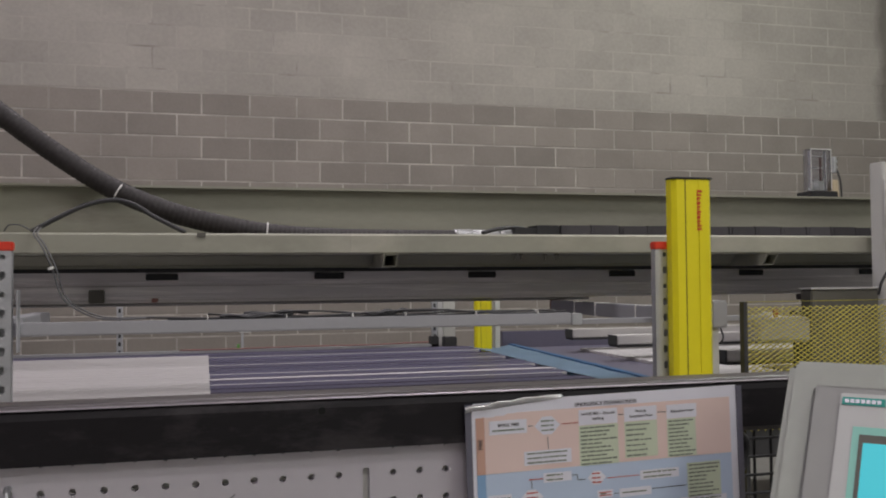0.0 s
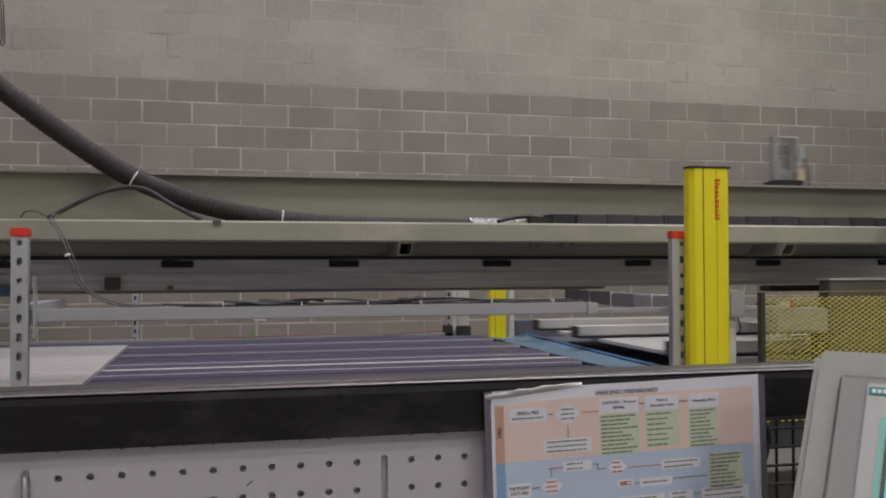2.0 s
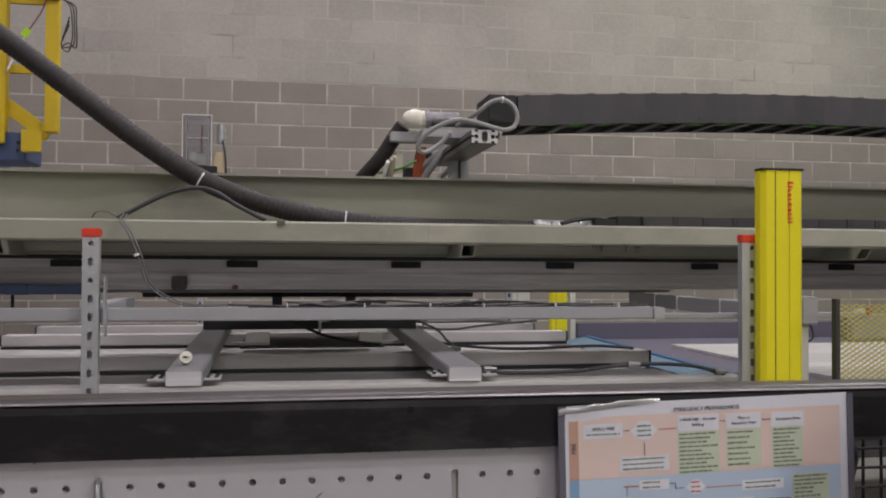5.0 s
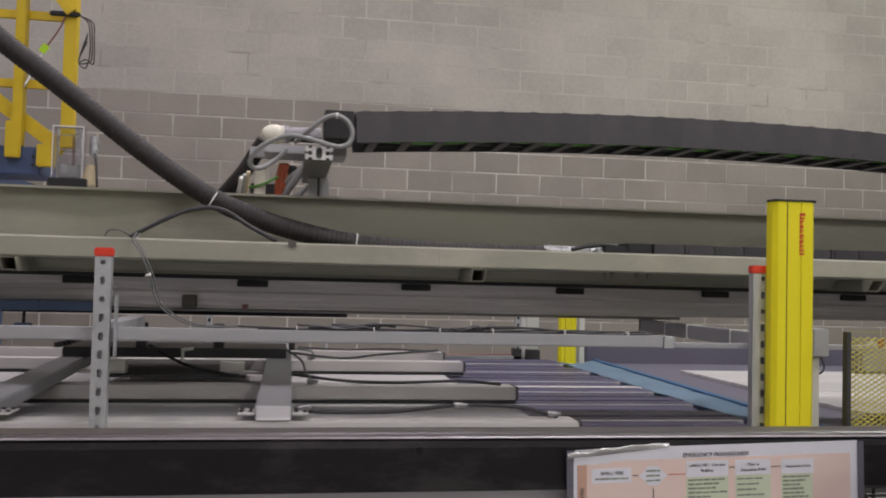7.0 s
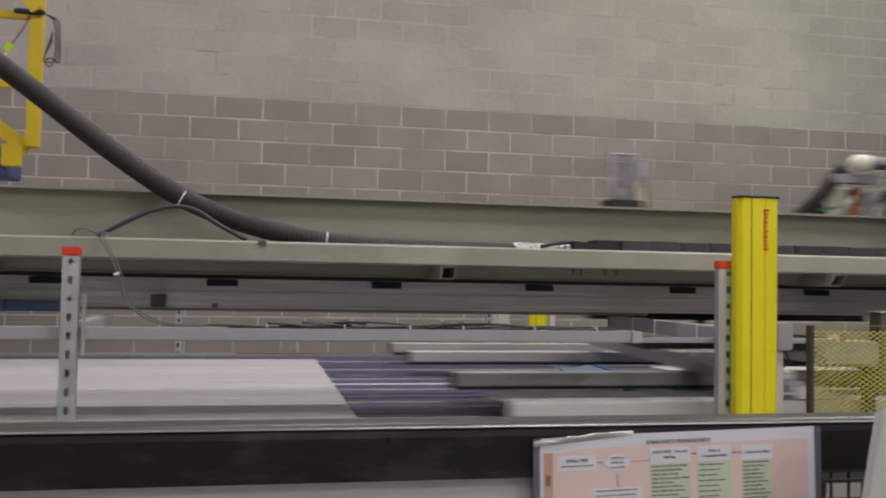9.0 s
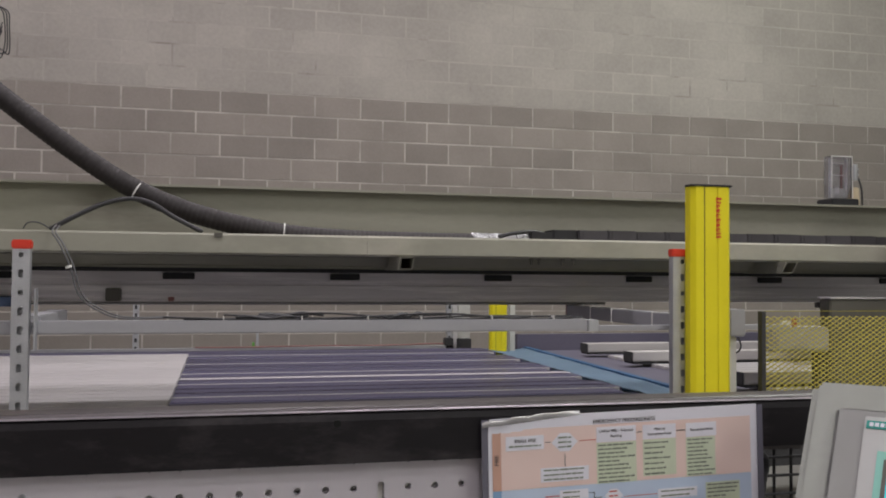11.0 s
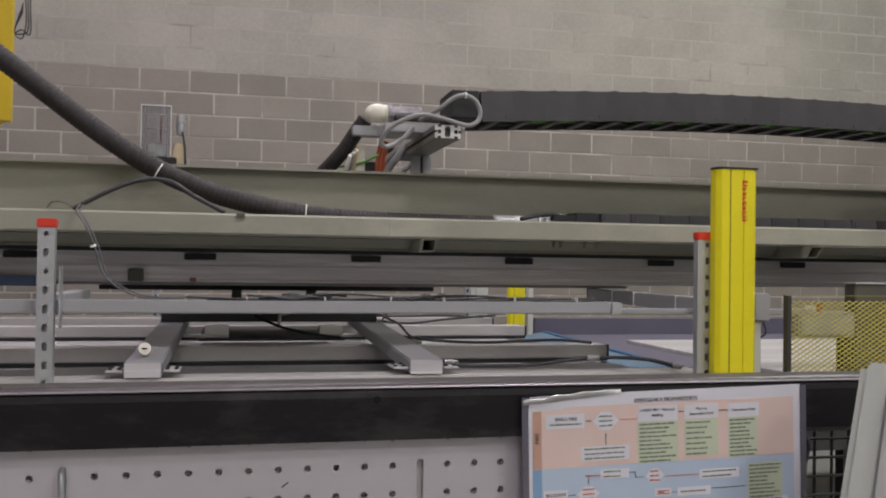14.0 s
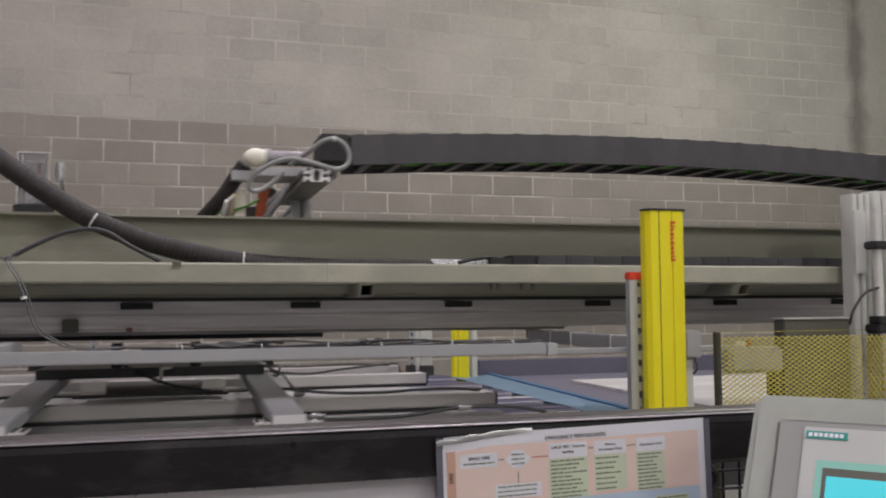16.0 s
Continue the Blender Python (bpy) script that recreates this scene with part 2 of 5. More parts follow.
def clear(name):
    m = bpy.data.materials.new(name)
    m.use_nodes = True
    b = m.node_tree.nodes["Principled BSDF"]
    b.inputs["Base Color"].default_value = (0.86, 0.87, 0.92, 1)
    b.inputs["Roughness"].default_value, b.inputs["IOR"].default_value = 0.06, 1.2
    b.inputs["Transmission Weight"].default_value = 1.0
    return m


CLEAR = clear("clear_acrylic")


# ---- mesh tools ----
def box(bm, x0, x1, y0, y1, z0, z1, bevel=0.0):
    r = bmesh.ops.create_cube(bm, size=1, matrix=Matrix.Translation(((x0 + x1) / 2, (y0 + y1) / 2, (z0 + z1) / 2)) @ Matrix.Diagonal((abs(x1 - x0), abs(y1 - y0), abs(z1 - z0), 1)))
    if bevel:
        edges = list({e for v in r["verts"] for e in v.link_edges})
        bmesh.ops.bevel(bm, geom=edges, offset=bevel, segments=2, affect="EDGES", clamp_overlap=True)


def boxes(*rows, bevel=0.0):
    bm = bmesh.new()
    for r in rows:
        box(bm, *r, bevel=bevel)
    return bm


def cyl(bm, p, q, r, n=16, r2=None):
    p, q = Vector(p), Vector(q)
    m = Matrix.Translation((p + q) / 2) @ (q - p).to_track_quat("Z", "Y").to_matrix().to_4x4()
    bmesh.ops.create_cone(bm, cap_ends=True, segments=n, radius1=r, radius2=r if r2 is None else r2, depth=(q - p).length, matrix=m)


def smooth_path(pts, per=10):
    pts = [Vector(p) for p in pts]
    ext = [2 * pts[0] - pts[1], *pts, 2 * pts[-1] - pts[-2]]
    out = []
    for a, b, c, d in zip(ext, ext[1:], ext[2:], ext[3:]):
        for k in range(per):
            t = k / per
            out.append(0.5 * (2 * b + (c - a) * t + (2 * a - 5 * b + 4 * c - d) * t * t + (3 * b - a - 3 * c + d) * t**3))
    return [*out, pts[-1]]


def sweep(bm, pts, r, n=8, ridge=0.0, period=0.0):
    rings, far = [], 0.0
    up = Vector((0.13, 0.31, 0.94))
    for i, p in enumerate(pts):
        d = (pts[min(i + 1, len(pts) - 1)] - pts[max(i - 1, 0)]).normalized()
        far += (p - pts[i - 1]).length if i else 0
        s = d.cross(up).normalized()
        w = s.cross(d)
        rad = r + (ridge * math.sin(far / period * 2 * math.pi) if period else 0)
        rings.append([bm.verts.new(p + rad * (math.cos(a) * s + math.sin(a) * w)) for a in (2 * math.pi * k / n for k in range(n))])
    for a, b in zip(rings, rings[1:]):
        for k in range(n):
            f = bm.faces.new((a[k], a[(k + 1) % n], b[(k + 1) % n], b[k]))
            f.smooth = True
    bm.faces.new(rings[0][::-1]), bm.faces.new(rings[-1])


def even(pts, step):
    """Points at an even distance along a path."""
    out, left = [pts[0]], 0.0
    for a, b in zip(pts, pts[1:]):
        d = (b - a).length
        at = step - left
        while at <= d:
            out.append(a.lerp(b, at / d))
            at += step
        left = d - (at - step)
    return out


def hole_cells(bm, cells, depth, n=12):
    """Square cells in the x-z plane at y=0, each with a through hole: (x0, x1, z0, z1, cx, cz, half width, half height)."""
    for x0, x1, z0, z1, cx, cz, hw, hh in cells:
        inner, outer, back = [], [], []
        for k in range(n):
            a = 2 * math.pi * (k + 0.5) / n
            c, s = math.cos(a), math.sin(a)
            r = min(hw, hh)
            inner.append(bm.verts.new((cx + c * r + math.copysign(hw - r, c), 0, cz + s * r + math.copysign(hh - r, s))))
            back.append(bm.verts.new((cx + c * r + math.copysign(hw - r, c), depth, cz + s * r + math.copysign(hh - r, s))))
        for k in range(n):
            j = (k + 1) % n
            bm.faces.new((inner[j], inner[k], back[k], back[j]))
        corners = [bm.verts.new(p) for p in ((x1, 0, z1), (x0, 0, z1), (x0, 0, z0), (x1, 0, z0))]
        q = n // 4
        for k in range(4):
            run = inner[k * q : (k + 1) * q]
            bm.faces.new((corners[k], *run[::-1])) if q > 1 else None
            a, b = run[-1], inner[((k + 1) * q) % n]
            bm.faces.new((corners[k], a, b, corners[(k + 1) % 4])[::-1])


def mesh_of(name, bm, material):
    bmesh.ops.recalc_face_normals(bm, faces=bm.faces)
    me = bpy.data.meshes.new(name)
    bm.to_mesh(me)
    bm.free()
    me.materials.append(material)
    return me


def thing(name, label, category, at=(0, 0, 0), group="", kind=""):
    ob = new(name)
    ob.empty_display_size = 0.1
    ob.location = at
    return tagged(ob, label, category, group, kind)


def part(name, bm, material, parent, label="", at=None):
    ob = new(name, bm if isinstance(bm, bpy.types.Mesh) else mesh_of(name, bm, material))
    ob.parent = parent
    if at is not None:
        ob.matrix_basis = at if isinstance(at, Matrix) else Matrix.Translation(at)
    return tagged(ob, label)


def solid(name, bm, material, label="", category="", group="", kind="", at=None):
    ob = new(name, mesh_of(name, bm, material))
    if at is not None:
        ob.matrix_basis = at if isinstance(at, Matrix) else Matrix.Translation(at)
    return tagged(ob, label, category, group, kind)


def writing(name, text, size, x, z, parent, material, align="CENTER", turn=0.0, y=-0.0008):
    cu = bpy.data.curves.new(name, "FONT")
    cu.body, cu.size, cu.align_x, cu.align_y = text, size, align, "CENTER"
    tmp = bpy.data.objects.new(name, cu)
    me = bpy.data.meshes.new_from_object(tmp)
    bpy.data.objects.remove(tmp)
    # a second strike a hair to the side makes the letters bold
    bold = bmesh.new()
    bold.from_mesh(me)
    again = bmesh.ops.duplicate(bold, geom=bold.verts[:] + bold.edges[:] + bold.faces[:])["geom"]
    bmesh.ops.translate(bold, vec=(size * 0.055, 0, 0.00002), verts=[g for g in again if isinstance(g, bmesh.types.BMVert)])
    bold.to_mesh(me)
    bold.free()
    me.materials.append(material)
    ob = new(name, me)
    ob.parent = parent
    ob.matrix_basis = pose(x, y, z, 90, 0, 0) @ pose(0, 0, 0, 0, 0, turn)
    return ob


# ---- the hall ----
WALL = 8.19
solid("floor", boxes((-14, 16, -7, 8.5, -0.2, 0)), CONCRETE, "grey sealed concrete floor of the hall", "floor", kind="structure")
solid("ceiling", boxes((-14, 16, -7, 8.5, 6.5, 6.7)), DECK, "pale grey metal deck ceiling", "ceiling", kind="structure")
solid("wall_south", boxes((-14, 16, -7.2, -7, 0, 6.5)), PAINT_WHITE, "plain off-white painted wall", "wall", kind="structure")
solid("wall_west", boxes((-14.2, -14, -7, 8.5, 0, 6.5)), PAINT_WHITE, "plain off-white painted wall", "wall", kind="structure")
solid("wall_east", boxes((16, 16.2, -7, 8.5, 0, 6.5)), PAINT_WHITE, "plain off-white painted wall", "wall", kind="structure")
north = solid("wall_north", boxes((-14, 16, WALL + 0.0032, WALL + 0.25, 0, 3.07)), MORTAR, "concrete block wall with pale mortar joints", "wall", kind="structure")
part("upper_mortar_bed", boxes((-14, 16, WALL + 0.0012, WALL + 0.25, 3.07, 6.5)), MORTAR_UP, north)

# bodies for the assumed lamps, all out of view
for lx, ly, *_ in LAMPS:
    lamp = thing("high_bay_lamp", "unseen rectangular ceiling lamp, added to light the hall", "ceiling lamp", (lx, ly, 6.5), "high bay lamps")
    part("housing", boxes((-0.66, 0.66, -0.36, 0.36, -0.19, -0.03), bevel=0.02), STEEL_GREY, lamp)
    part("diffuser", boxes((-0.6, 0.6, -0.3, 0.3, -0.21, -0.194)), LENS, lamp)
    for hx in (-0.49, 0.49):
        part("hanger", boxes((hx - 0.01, hx + 0.01, -0.01, 0.01, -0.03, 0.0)), GALV, lamp)


# ---- gantry beam ----
def profile_x(bm, outline, x0, x1):
    """A closed y-z outline drawn out along x."""
    a = [bm.verts.new((x0, y, z)) for y, z in outline]
    b = [bm.verts.new((x1, y, z)) for y, z in outline]
    for k in range(len(a)):
        j = (k + 1) % len(a)
        bm.faces.new((a[k], a[j], b[j], b[k]))
    bm.faces.new(a[::-1]), bm.faces.new(b)


beam = thing("gantry_beam", "grey-green painted steel gantry beam spanning the machine", "beam", (0, 0, 0))
bm = bmesh.new()
profile_x(bm, [(3.262, 1.762), (3.262, 1.770), (3.50, 1.770), (3.50, 1.762), (3.313, 1.762), (3.313, 1.499), (3.50, 1.499), (3.50, 1.490), (3.235, 1.490), (3.235, 1.499), (3.30, 1.499), (3.30, 1.762)], -9, 7)
part("channel", bm, OLIVE, beam)
bm = bmesh.new()
profile_x(bm, [(3.0, 1.544), (3.0, 1.596), (3.006, 1.602), (3.094, 1.602), (3.1, 1.596), (3.1, 1.544), (3.094, 1.538), (3.006, 1.538)], -9, 0.135)
part("front_tube", bm, OLIVE_TUBE, beam)
bm = bmesh.new()
profile_x(bm, [(3.0, 1.544), (3.0, 1.596), (3.006, 1.602), (3.094, 1.602), (3.1, 1.596), (3.1, 1.544), (3.094, 1.538), (3.006, 1.538)], 0.1357, 6)
part("front_tube", bm, OLIVE_TUBE, beam)
part("tray", boxes((-9, 6, 3.1, 3.3, 1.545, 1.551)), OLIVE, beam)
bm = bmesh.new()
profile_x(bm, [(3.150, 1.5375), (3.190, 1.5065), (3.197, 1.5065), (3.158, 1.5375)], -9, 6)
part("apron", bm, OLIVE, beam)
part("under_flange", boxes((-9, 6, 3.186, 3.223, 1.500, 1.506)), OLIVE, beam)
part("seal_strip", boxes((-9, 6, 3.224, 3.2335, 1.486, 1.4985)), RUBBER, beam)
for sx in (-1.115, 0.255, 1.615, 2.98):
    # square tube stub, its mouth cut back towards the bottom
    bm = bmesh.new()
    hw, wall, z0, z1, cut = 0.0225, 0.004, 1.4965, 1.5372, 0.035
    rings = []
    for e in (0.0, wall):
        ring = []
        for u, v in ((-hw + e, z0 + e), (hw - e, z0 + e), (hw - e, z1 - e), (-hw + e, z1 - e)):
            front = 2.955 + cut * (z1 - v) / (z1 - z0)
            ring.append((bm.verts.new((sx + u, front, v)), bm.verts.new((sx + u, 3.223, v))))
        rings.append(ring)
    (outer, inner) = rings
    for k in range(4):
        j = (k + 1) % 4
        bm.faces.new((outer[k][0], outer[j][0], outer[j][1], outer[k][1]))
        bm.faces.new((inner[k][0], inner[k][1], inner[j][1], inner[j][0]))
        bm.faces.new((outer[k][0], inner[k][0], inner[j][0], outer[j][0]))
        bm.faces.new((outer[k][1], outer[j][1], inner[j][1], inner[k][1]))
    part("stub_tube", bm, OLIVE, beam, "open square tube stub under the beam")
for bx in (0.682, 0.706, 0.79, 0.83):
    bm = bmesh.new()
    cyl(bm, (bx, 3.02, 1.538), (bx, 3.02, 1.518), 0.004, 8)
    cyl(bm, (bx, 3.02, 1.538), (bx, 3.02, 1.533), 0.008, 6)
    part("bolt", bm, HOOD, beam)
part("wire_clip", boxes((-0.33, -0.305, 2.994, 2.9995, 1.590, 1.602)), HOOD, beam)

rail = thing("linear_rail", "long aluminium linear rail under the gantry beam", "rail", (0, 0, 0))
bm = bmesh.new()
profile_x(bm, [(3.45, 1.384), (3.45, 1.392), (3.455, 1.394), (3.455, 1.404), (3.45, 1.406), (3.45, 1.440), (3.456, 1.443), (3.456, 1.452), (3.45, 1.455), (3.45, 1.488), (3.56, 1.488), (3.56, 1.384)], -9, 7)
part("profile", bm, ALU, rail)
bm = bmesh.new()
cyl(bm, (-9, 3.442, 1.3785), (1.13, 3.442, 1.3785), 0.0050, 12)
part("guide_rod", bm, ROD, rail, "round grey guide rod")
pad = boxes((-0.053, 0.053, 3.436, 3.4495, 1.461, 1.484), bevel=0.002)
pad = mesh_of("pad", pad, RUBBER)
for k in range(-8, 9):
    part("pad", pad, RUBBER, rail, "black rubber pad", at=(0.7 + 0.5745 * k, 0, 0))
part("switch_box", boxes((-0.682, -0.634, 3.405, 3.448, 1.386, 1.430), bevel=0.003), HOOD, rail)
part("sensor", boxes((-0.482, -0.462, 3.42, 3.448, 1.386, 1.400), bevel=0.002), RED_DULL, rail)

# tape and cable chain lying in the tray
low = thing("cable_chain", "flat run of black plastic cable chain lying on the beam", "cable chain", (0, 0, 0))
link = boxes((-0.0542, 0.0542, 3.12, 3.24, 1.552, 1.640), bevel=0.003)
box(link, -0.040, 0.012, 3.1175, 3.12, 1.585, 1.633, bevel=0.001)
box(link, 0.026, 0.046, 3.1185, 3.12, 1.600, 1.622, bevel=0.0007)
link = mesh_of("link", link, CHAIN)
for k in range(46):
    part("link", link, CHAIN, low, at=(0.945 + 0.109 * k, 0, 0.0012 * math.sin(k * 2.1)))
part("end_bracket", boxes((0.72, 0.86, 3.135, 3.225, 1.552, 1.632), (0.80, 0.889, 3.13, 3.23, 1.560, 1.6405), bevel=0.004), RUBBER, low, "black chain end bracket")
bm = bmesh.new()
sweep(bm, smooth_path([(0.82, 3.17, 1.615), (0.74, 3.15, 1.632), (0.66, 3.12, 1.626), (0.60, 3.12, 1.612)], 6), 0.007)
sweep(bm, smooth_path([(0.82, 3.20, 1.605), (0.72, 3.19, 1.612), (0.62, 3.17, 1.606)], 6), 0.008)
part("cable_tail", bm, CABLE, low)

hose = thing("suction_hose", "thick grey corrugated hose drooping over the beam", "hose", (0, 0, 0))
pin = Matrix.Translation((-0.113, 3.185, 1.617))
hose.matrix_basis = pin @ pose(0, 0, 0, 0, -1.15, 0) @ pin.inverted()
HPTS = [(-1.62, 3.16, 2.58), (-1.36, 3.16, 2.355), (-1.20, 3.16, 2.22), (-1.05, 3.16, 2.105), (-0.90, 3.16, 1.986), (-0.76, 3.16, 1.877), (-0.60, 3.16, 1.768), (-0.44, 3.165, 1.693), (-0.27, 3.175, 1.643), (-0.09, 3.185, 1.609), (0.12, 3.19, 1.592), (0.34, 3.18, 1.584), (0.525, 3.172, 1.579)]
bm = bmesh.new()
sweep(bm, even(smooth_path(HPTS, 12), 0.0035), 0.0325, 14, ridge=0.0009, period=0.0155)
part("hose_body", bm, HOSE, hose)
for c, d in (((-0.565, 3.16, 1.744), (0.85, 0, -0.52)), ((-0.113, 3.185, 1.613), (0.98, 0, -0.14)), ((0.185, 3.19, 1.583), (1, 0, -0.04))):
    bm = bmesh.new()
    c, d = Vector(c), Vector(d).normalized()
    cyl(bm, c - d * 0.002, c + d * 0.002, 0.0350, 16)
    part("cable_tie", bm, TIE, hose, "white nylon cable tie")
foil = thing("foil_wrap", "crinkled silver foil wrapped round a hose end", "foil wrap")
for a, b, r in ((0.515, 0.575, 0.0255), (0.577, 0.627, 0.024), (0.676, 0.742, 0.025)):
    # crumpled sleeve round the pipe
    bm = bmesh.new()
    rings = []
    for i in range(15):
        x = a + (b - a) * i / 14
        ring = []
        for k in range(20):
            q = 2 * math.pi * k / 20
            rr = r + 0.0035 * noise.noise((x * 60, 4 * math.cos(q), 4 * math.sin(q)))
            ring.append(bm.verts.new((x, 3.17 + rr * math.cos(q), 1.602 + rr * math.sin(q))))
        rings.append(ring)
    for p, q in zip(rings, rings[1:]):
        for k in range(20):
            bm.faces.new((p[k], p[(k + 1) % 20], q[(k + 1) % 20], q[k]))
    bm.faces.new(rings[0][::-1]), bm.faces.new(rings[-1])
    part("crumple", bm, FOIL, foil)
bm = bmesh.new()
cyl(bm, (0.50, 3.17, 1.599), (0.73, 3.17, 1.600), 0.021, 16)
part("pipe", bm, CONDUIT, foil, "grey pipe under the foil")
part("saddle", boxes((0.63, 0.67, 3.14, 3.20, 1.552, 1.5785), bevel=0.003), GALV, foil)

bm = bmesh.new()
sweep(bm, smooth_path([(-0.80, 3.06, 1.607), (-0.704, 3.06, 1.661), (-0.64, 3.075, 1.692), (-0.575, 3.085, 1.705), (-0.515, 3.075, 1.692), (-0.455, 3.06, 1.654), (-0.364, 3.05, 1.606)], 8), 0.0072, 10)
sling = solid("cable_sling", bm, CABLE, "dark cable looped up and tied under the hose", "cable")
curl = bmesh.new()
sweep(curl, smooth_path([(-0.79, 3.0, 1.607), (-0.815, 2.99, 1.622), (-0.845, 2.99, 1.622), (-0.86, 3.0, 1.606)], 8), 0.0022)
solid("wire_curl", curl, WIRE, "thin loose wire end curling over the beam", "cable")
cable = thing("hanging_cable", "bundle of thin grey cables hanging in front of the beam", "cable")
CAB = [(-0.79, 3.0, 1.607), (-0.755, 2.9, 1.612), (-0.735, 2.72, 1.585), (-0.70, 2.62, 1.55), (-0.672, 2.6, 1.493), (-0.650, 2.6, 1.423), (-0.605, 2.6, 1.385), (-0.545, 2.6, 1.365), (-0.44, 2.61, 1.366)]
for off, r in ((0.0, 0.0022), (0.008, 0.0020)):
    bm = bmesh.new()
    sweep(bm, smooth_path([(x + off, y + off * 0.5, z + off * 0.4 * math.sin(9 * x)) for x, y, z in CAB], 8), r)
    part("wire", bm, WIRE, cable)
bm = bmesh.new()
cyl(bm, (-0.676, 2.6, 1.4955), (-0.674, 2.6, 1.490), 0.0075, 12)
part("cable_tie", bm, TIE, cable)

# blue beam end at the far left of the rail
blue = thing("blue_bracket_arm", "dark blue painted steel bracket arm on the rail", "bracket")
part("arm", boxes((-2.6, -1.135, 3.38, 3.447, 1.368, 1.402), bevel=0.003), BLUE_PALE, blue)
part("arm_end", boxes((-1.134, -0.965, 3.382, 3.447, 1.369, 1.401), bevel=0.003), BLUE_PALE, blue)
part("plate", boxes((-1.215, -1.165, 3.40, 3.44, 1.303, 1.325), bevel=0.003), BLUE_PALE, blue)
part("stem", boxes((-1.192, -1.184, 3.415, 3.425, 1.325, 1.368)), RUBBER, blue)


# ---- posts and cable bar ----
def strut(x, y, top, slot_x, label):
    s = thing("slotted_post", label, "post", (x, y, 0), "slotted posts")
    bm = boxes((-0.0195, -0.0165, 0.0025, 0.024, 0, top - 0.02), (0.0165, 0.0195, 0.0025, 0.024, 0, top - 0.02), (-0.0165, 0.0165, 0.021, 0.024, 0, top - 0.02))
    n, h = 12, 0.0453
    z1 = top - 0.02
    box(bm, -0.0195, 0.0195, 0, 0.0025, 0, z1 - n * h)
    hole_cells(bm, [(-0.0195, 0.0195, z1 - (k + 1) * h, z1 - k * h, slot_x, z1 - 0.0145 - k * h, 0.0062, 0.0066 if k in (0, 2) else 0.0105) for k in range(n)], 0.0025)
    part("channel", bm, GALV, s)
    part("cap", boxes((-0.022, 0.022, -0.003, 0.027, top - 0.02, top + 0.002), bevel=0.003), RED, s, "red plastic end cap")
    part("foot_plate", boxes((-0.06, 0.06, -0.04, 0.08, 0, 0.008), bevel=0.002), GALV, s)


strut(-0.7745, 2.55, 1.555, 0.0, "galvanised slotted steel post with a red plastic cap")
strut(0.963, 2.55, 1.558, 0.010, "galvanised slotted steel post with a red cap beside a yellow column")
bar = thing("cable_bar", "grey painted steel bar carrying loose cables between the posts", "rail")
part("bar", boxes((-2.6, 0.702, 2.594, 2.632, 1.326, 1.359), bevel=0.003), STEEL_GREY, bar)
part("splice", boxes((0.7025, 0.734, 2.590, 2.634, 1.325, 1.357), bevel=0.002), GALV, bar)
part("bar", boxes((0.7345, 1.35, 2.596, 2.630, 1.326, 1.340), bevel=0.002), STEEL_GREY, bar)
for a0, a1, y1 in ((-0.795, -0.745, 3.05), (0.985, 1.035, 3.47)):
    part("arm", boxes((a0, a1, 2.635, y1, 1.327, 1.371), bevel=0.003), STEEL_GREY, bar)
part("arm_cap", boxes((0.984, 1.036, 3.471, 3.478, 1.326, 1.372)), RED_DULL, bar)
for ty in (2.76, 3.06, 3.24):
    part("arm_tie", boxes((0.9825, 1.0375, ty - 0.002, ty + 0.002, 1.3255, 1.3725)), TIE, bar)
bm = boxes((-0.745, -0.742, 2.556, 2.59, 1.29, 1.44))
part("plate", bm, GALV, bar)
loose = thing("loose_cables", "thin dark cables lying loose along a steel bar", "cable")
for k, (a, b) in enumerate(((-0.45, 0.69), (-0.40, 0.55), (-0.30, 0.66), (-0.1, 0.35))):
    pts = []
    for i in range(22):
        x = a + (b - a) * i / 21
        pts.append((x, 2.604 + 0.006 * k, 1.364 + 0.004 * math.sin(x * 9 + k * 2) + 0.009 * max(0, math.sin(x * 5.3 + k * 1.9)) ** 3))
    bm = bmesh.new()
    sweep(bm, smooth_path(pts, 3), 0.0028)
    part("cable", bm, CABLE, loose)
for a, b in ((-0.27, -0.08), (0.10, 0.20)):
    for k in range(5):
        bm = bmesh.new()
        sweep(bm, smooth_path([(a + 0.02 * k + (b - a - 0.04) * i / 5, 2.602 + 0.005 * k, 1.366 + 0.0035 * math.sin(i * 1.7 + k * 2.2) + 0.002 * k) for i in range(6)], 4), 0.0038)
        part("cable", bm, CABLE, loose)
bm = bmesh.new()
for u in (-0.30, -0.10, 0.075, 0.22, 0.42, 0.60):
    box(bm, u - 0.0012, u + 0.0012, 2.592, 2.634, 1.3595, 1.3695)
solid("bar_cable_ties", bm, TIE, "white nylon ties round cables on a steel bar", "cable tie", kind="stuff")

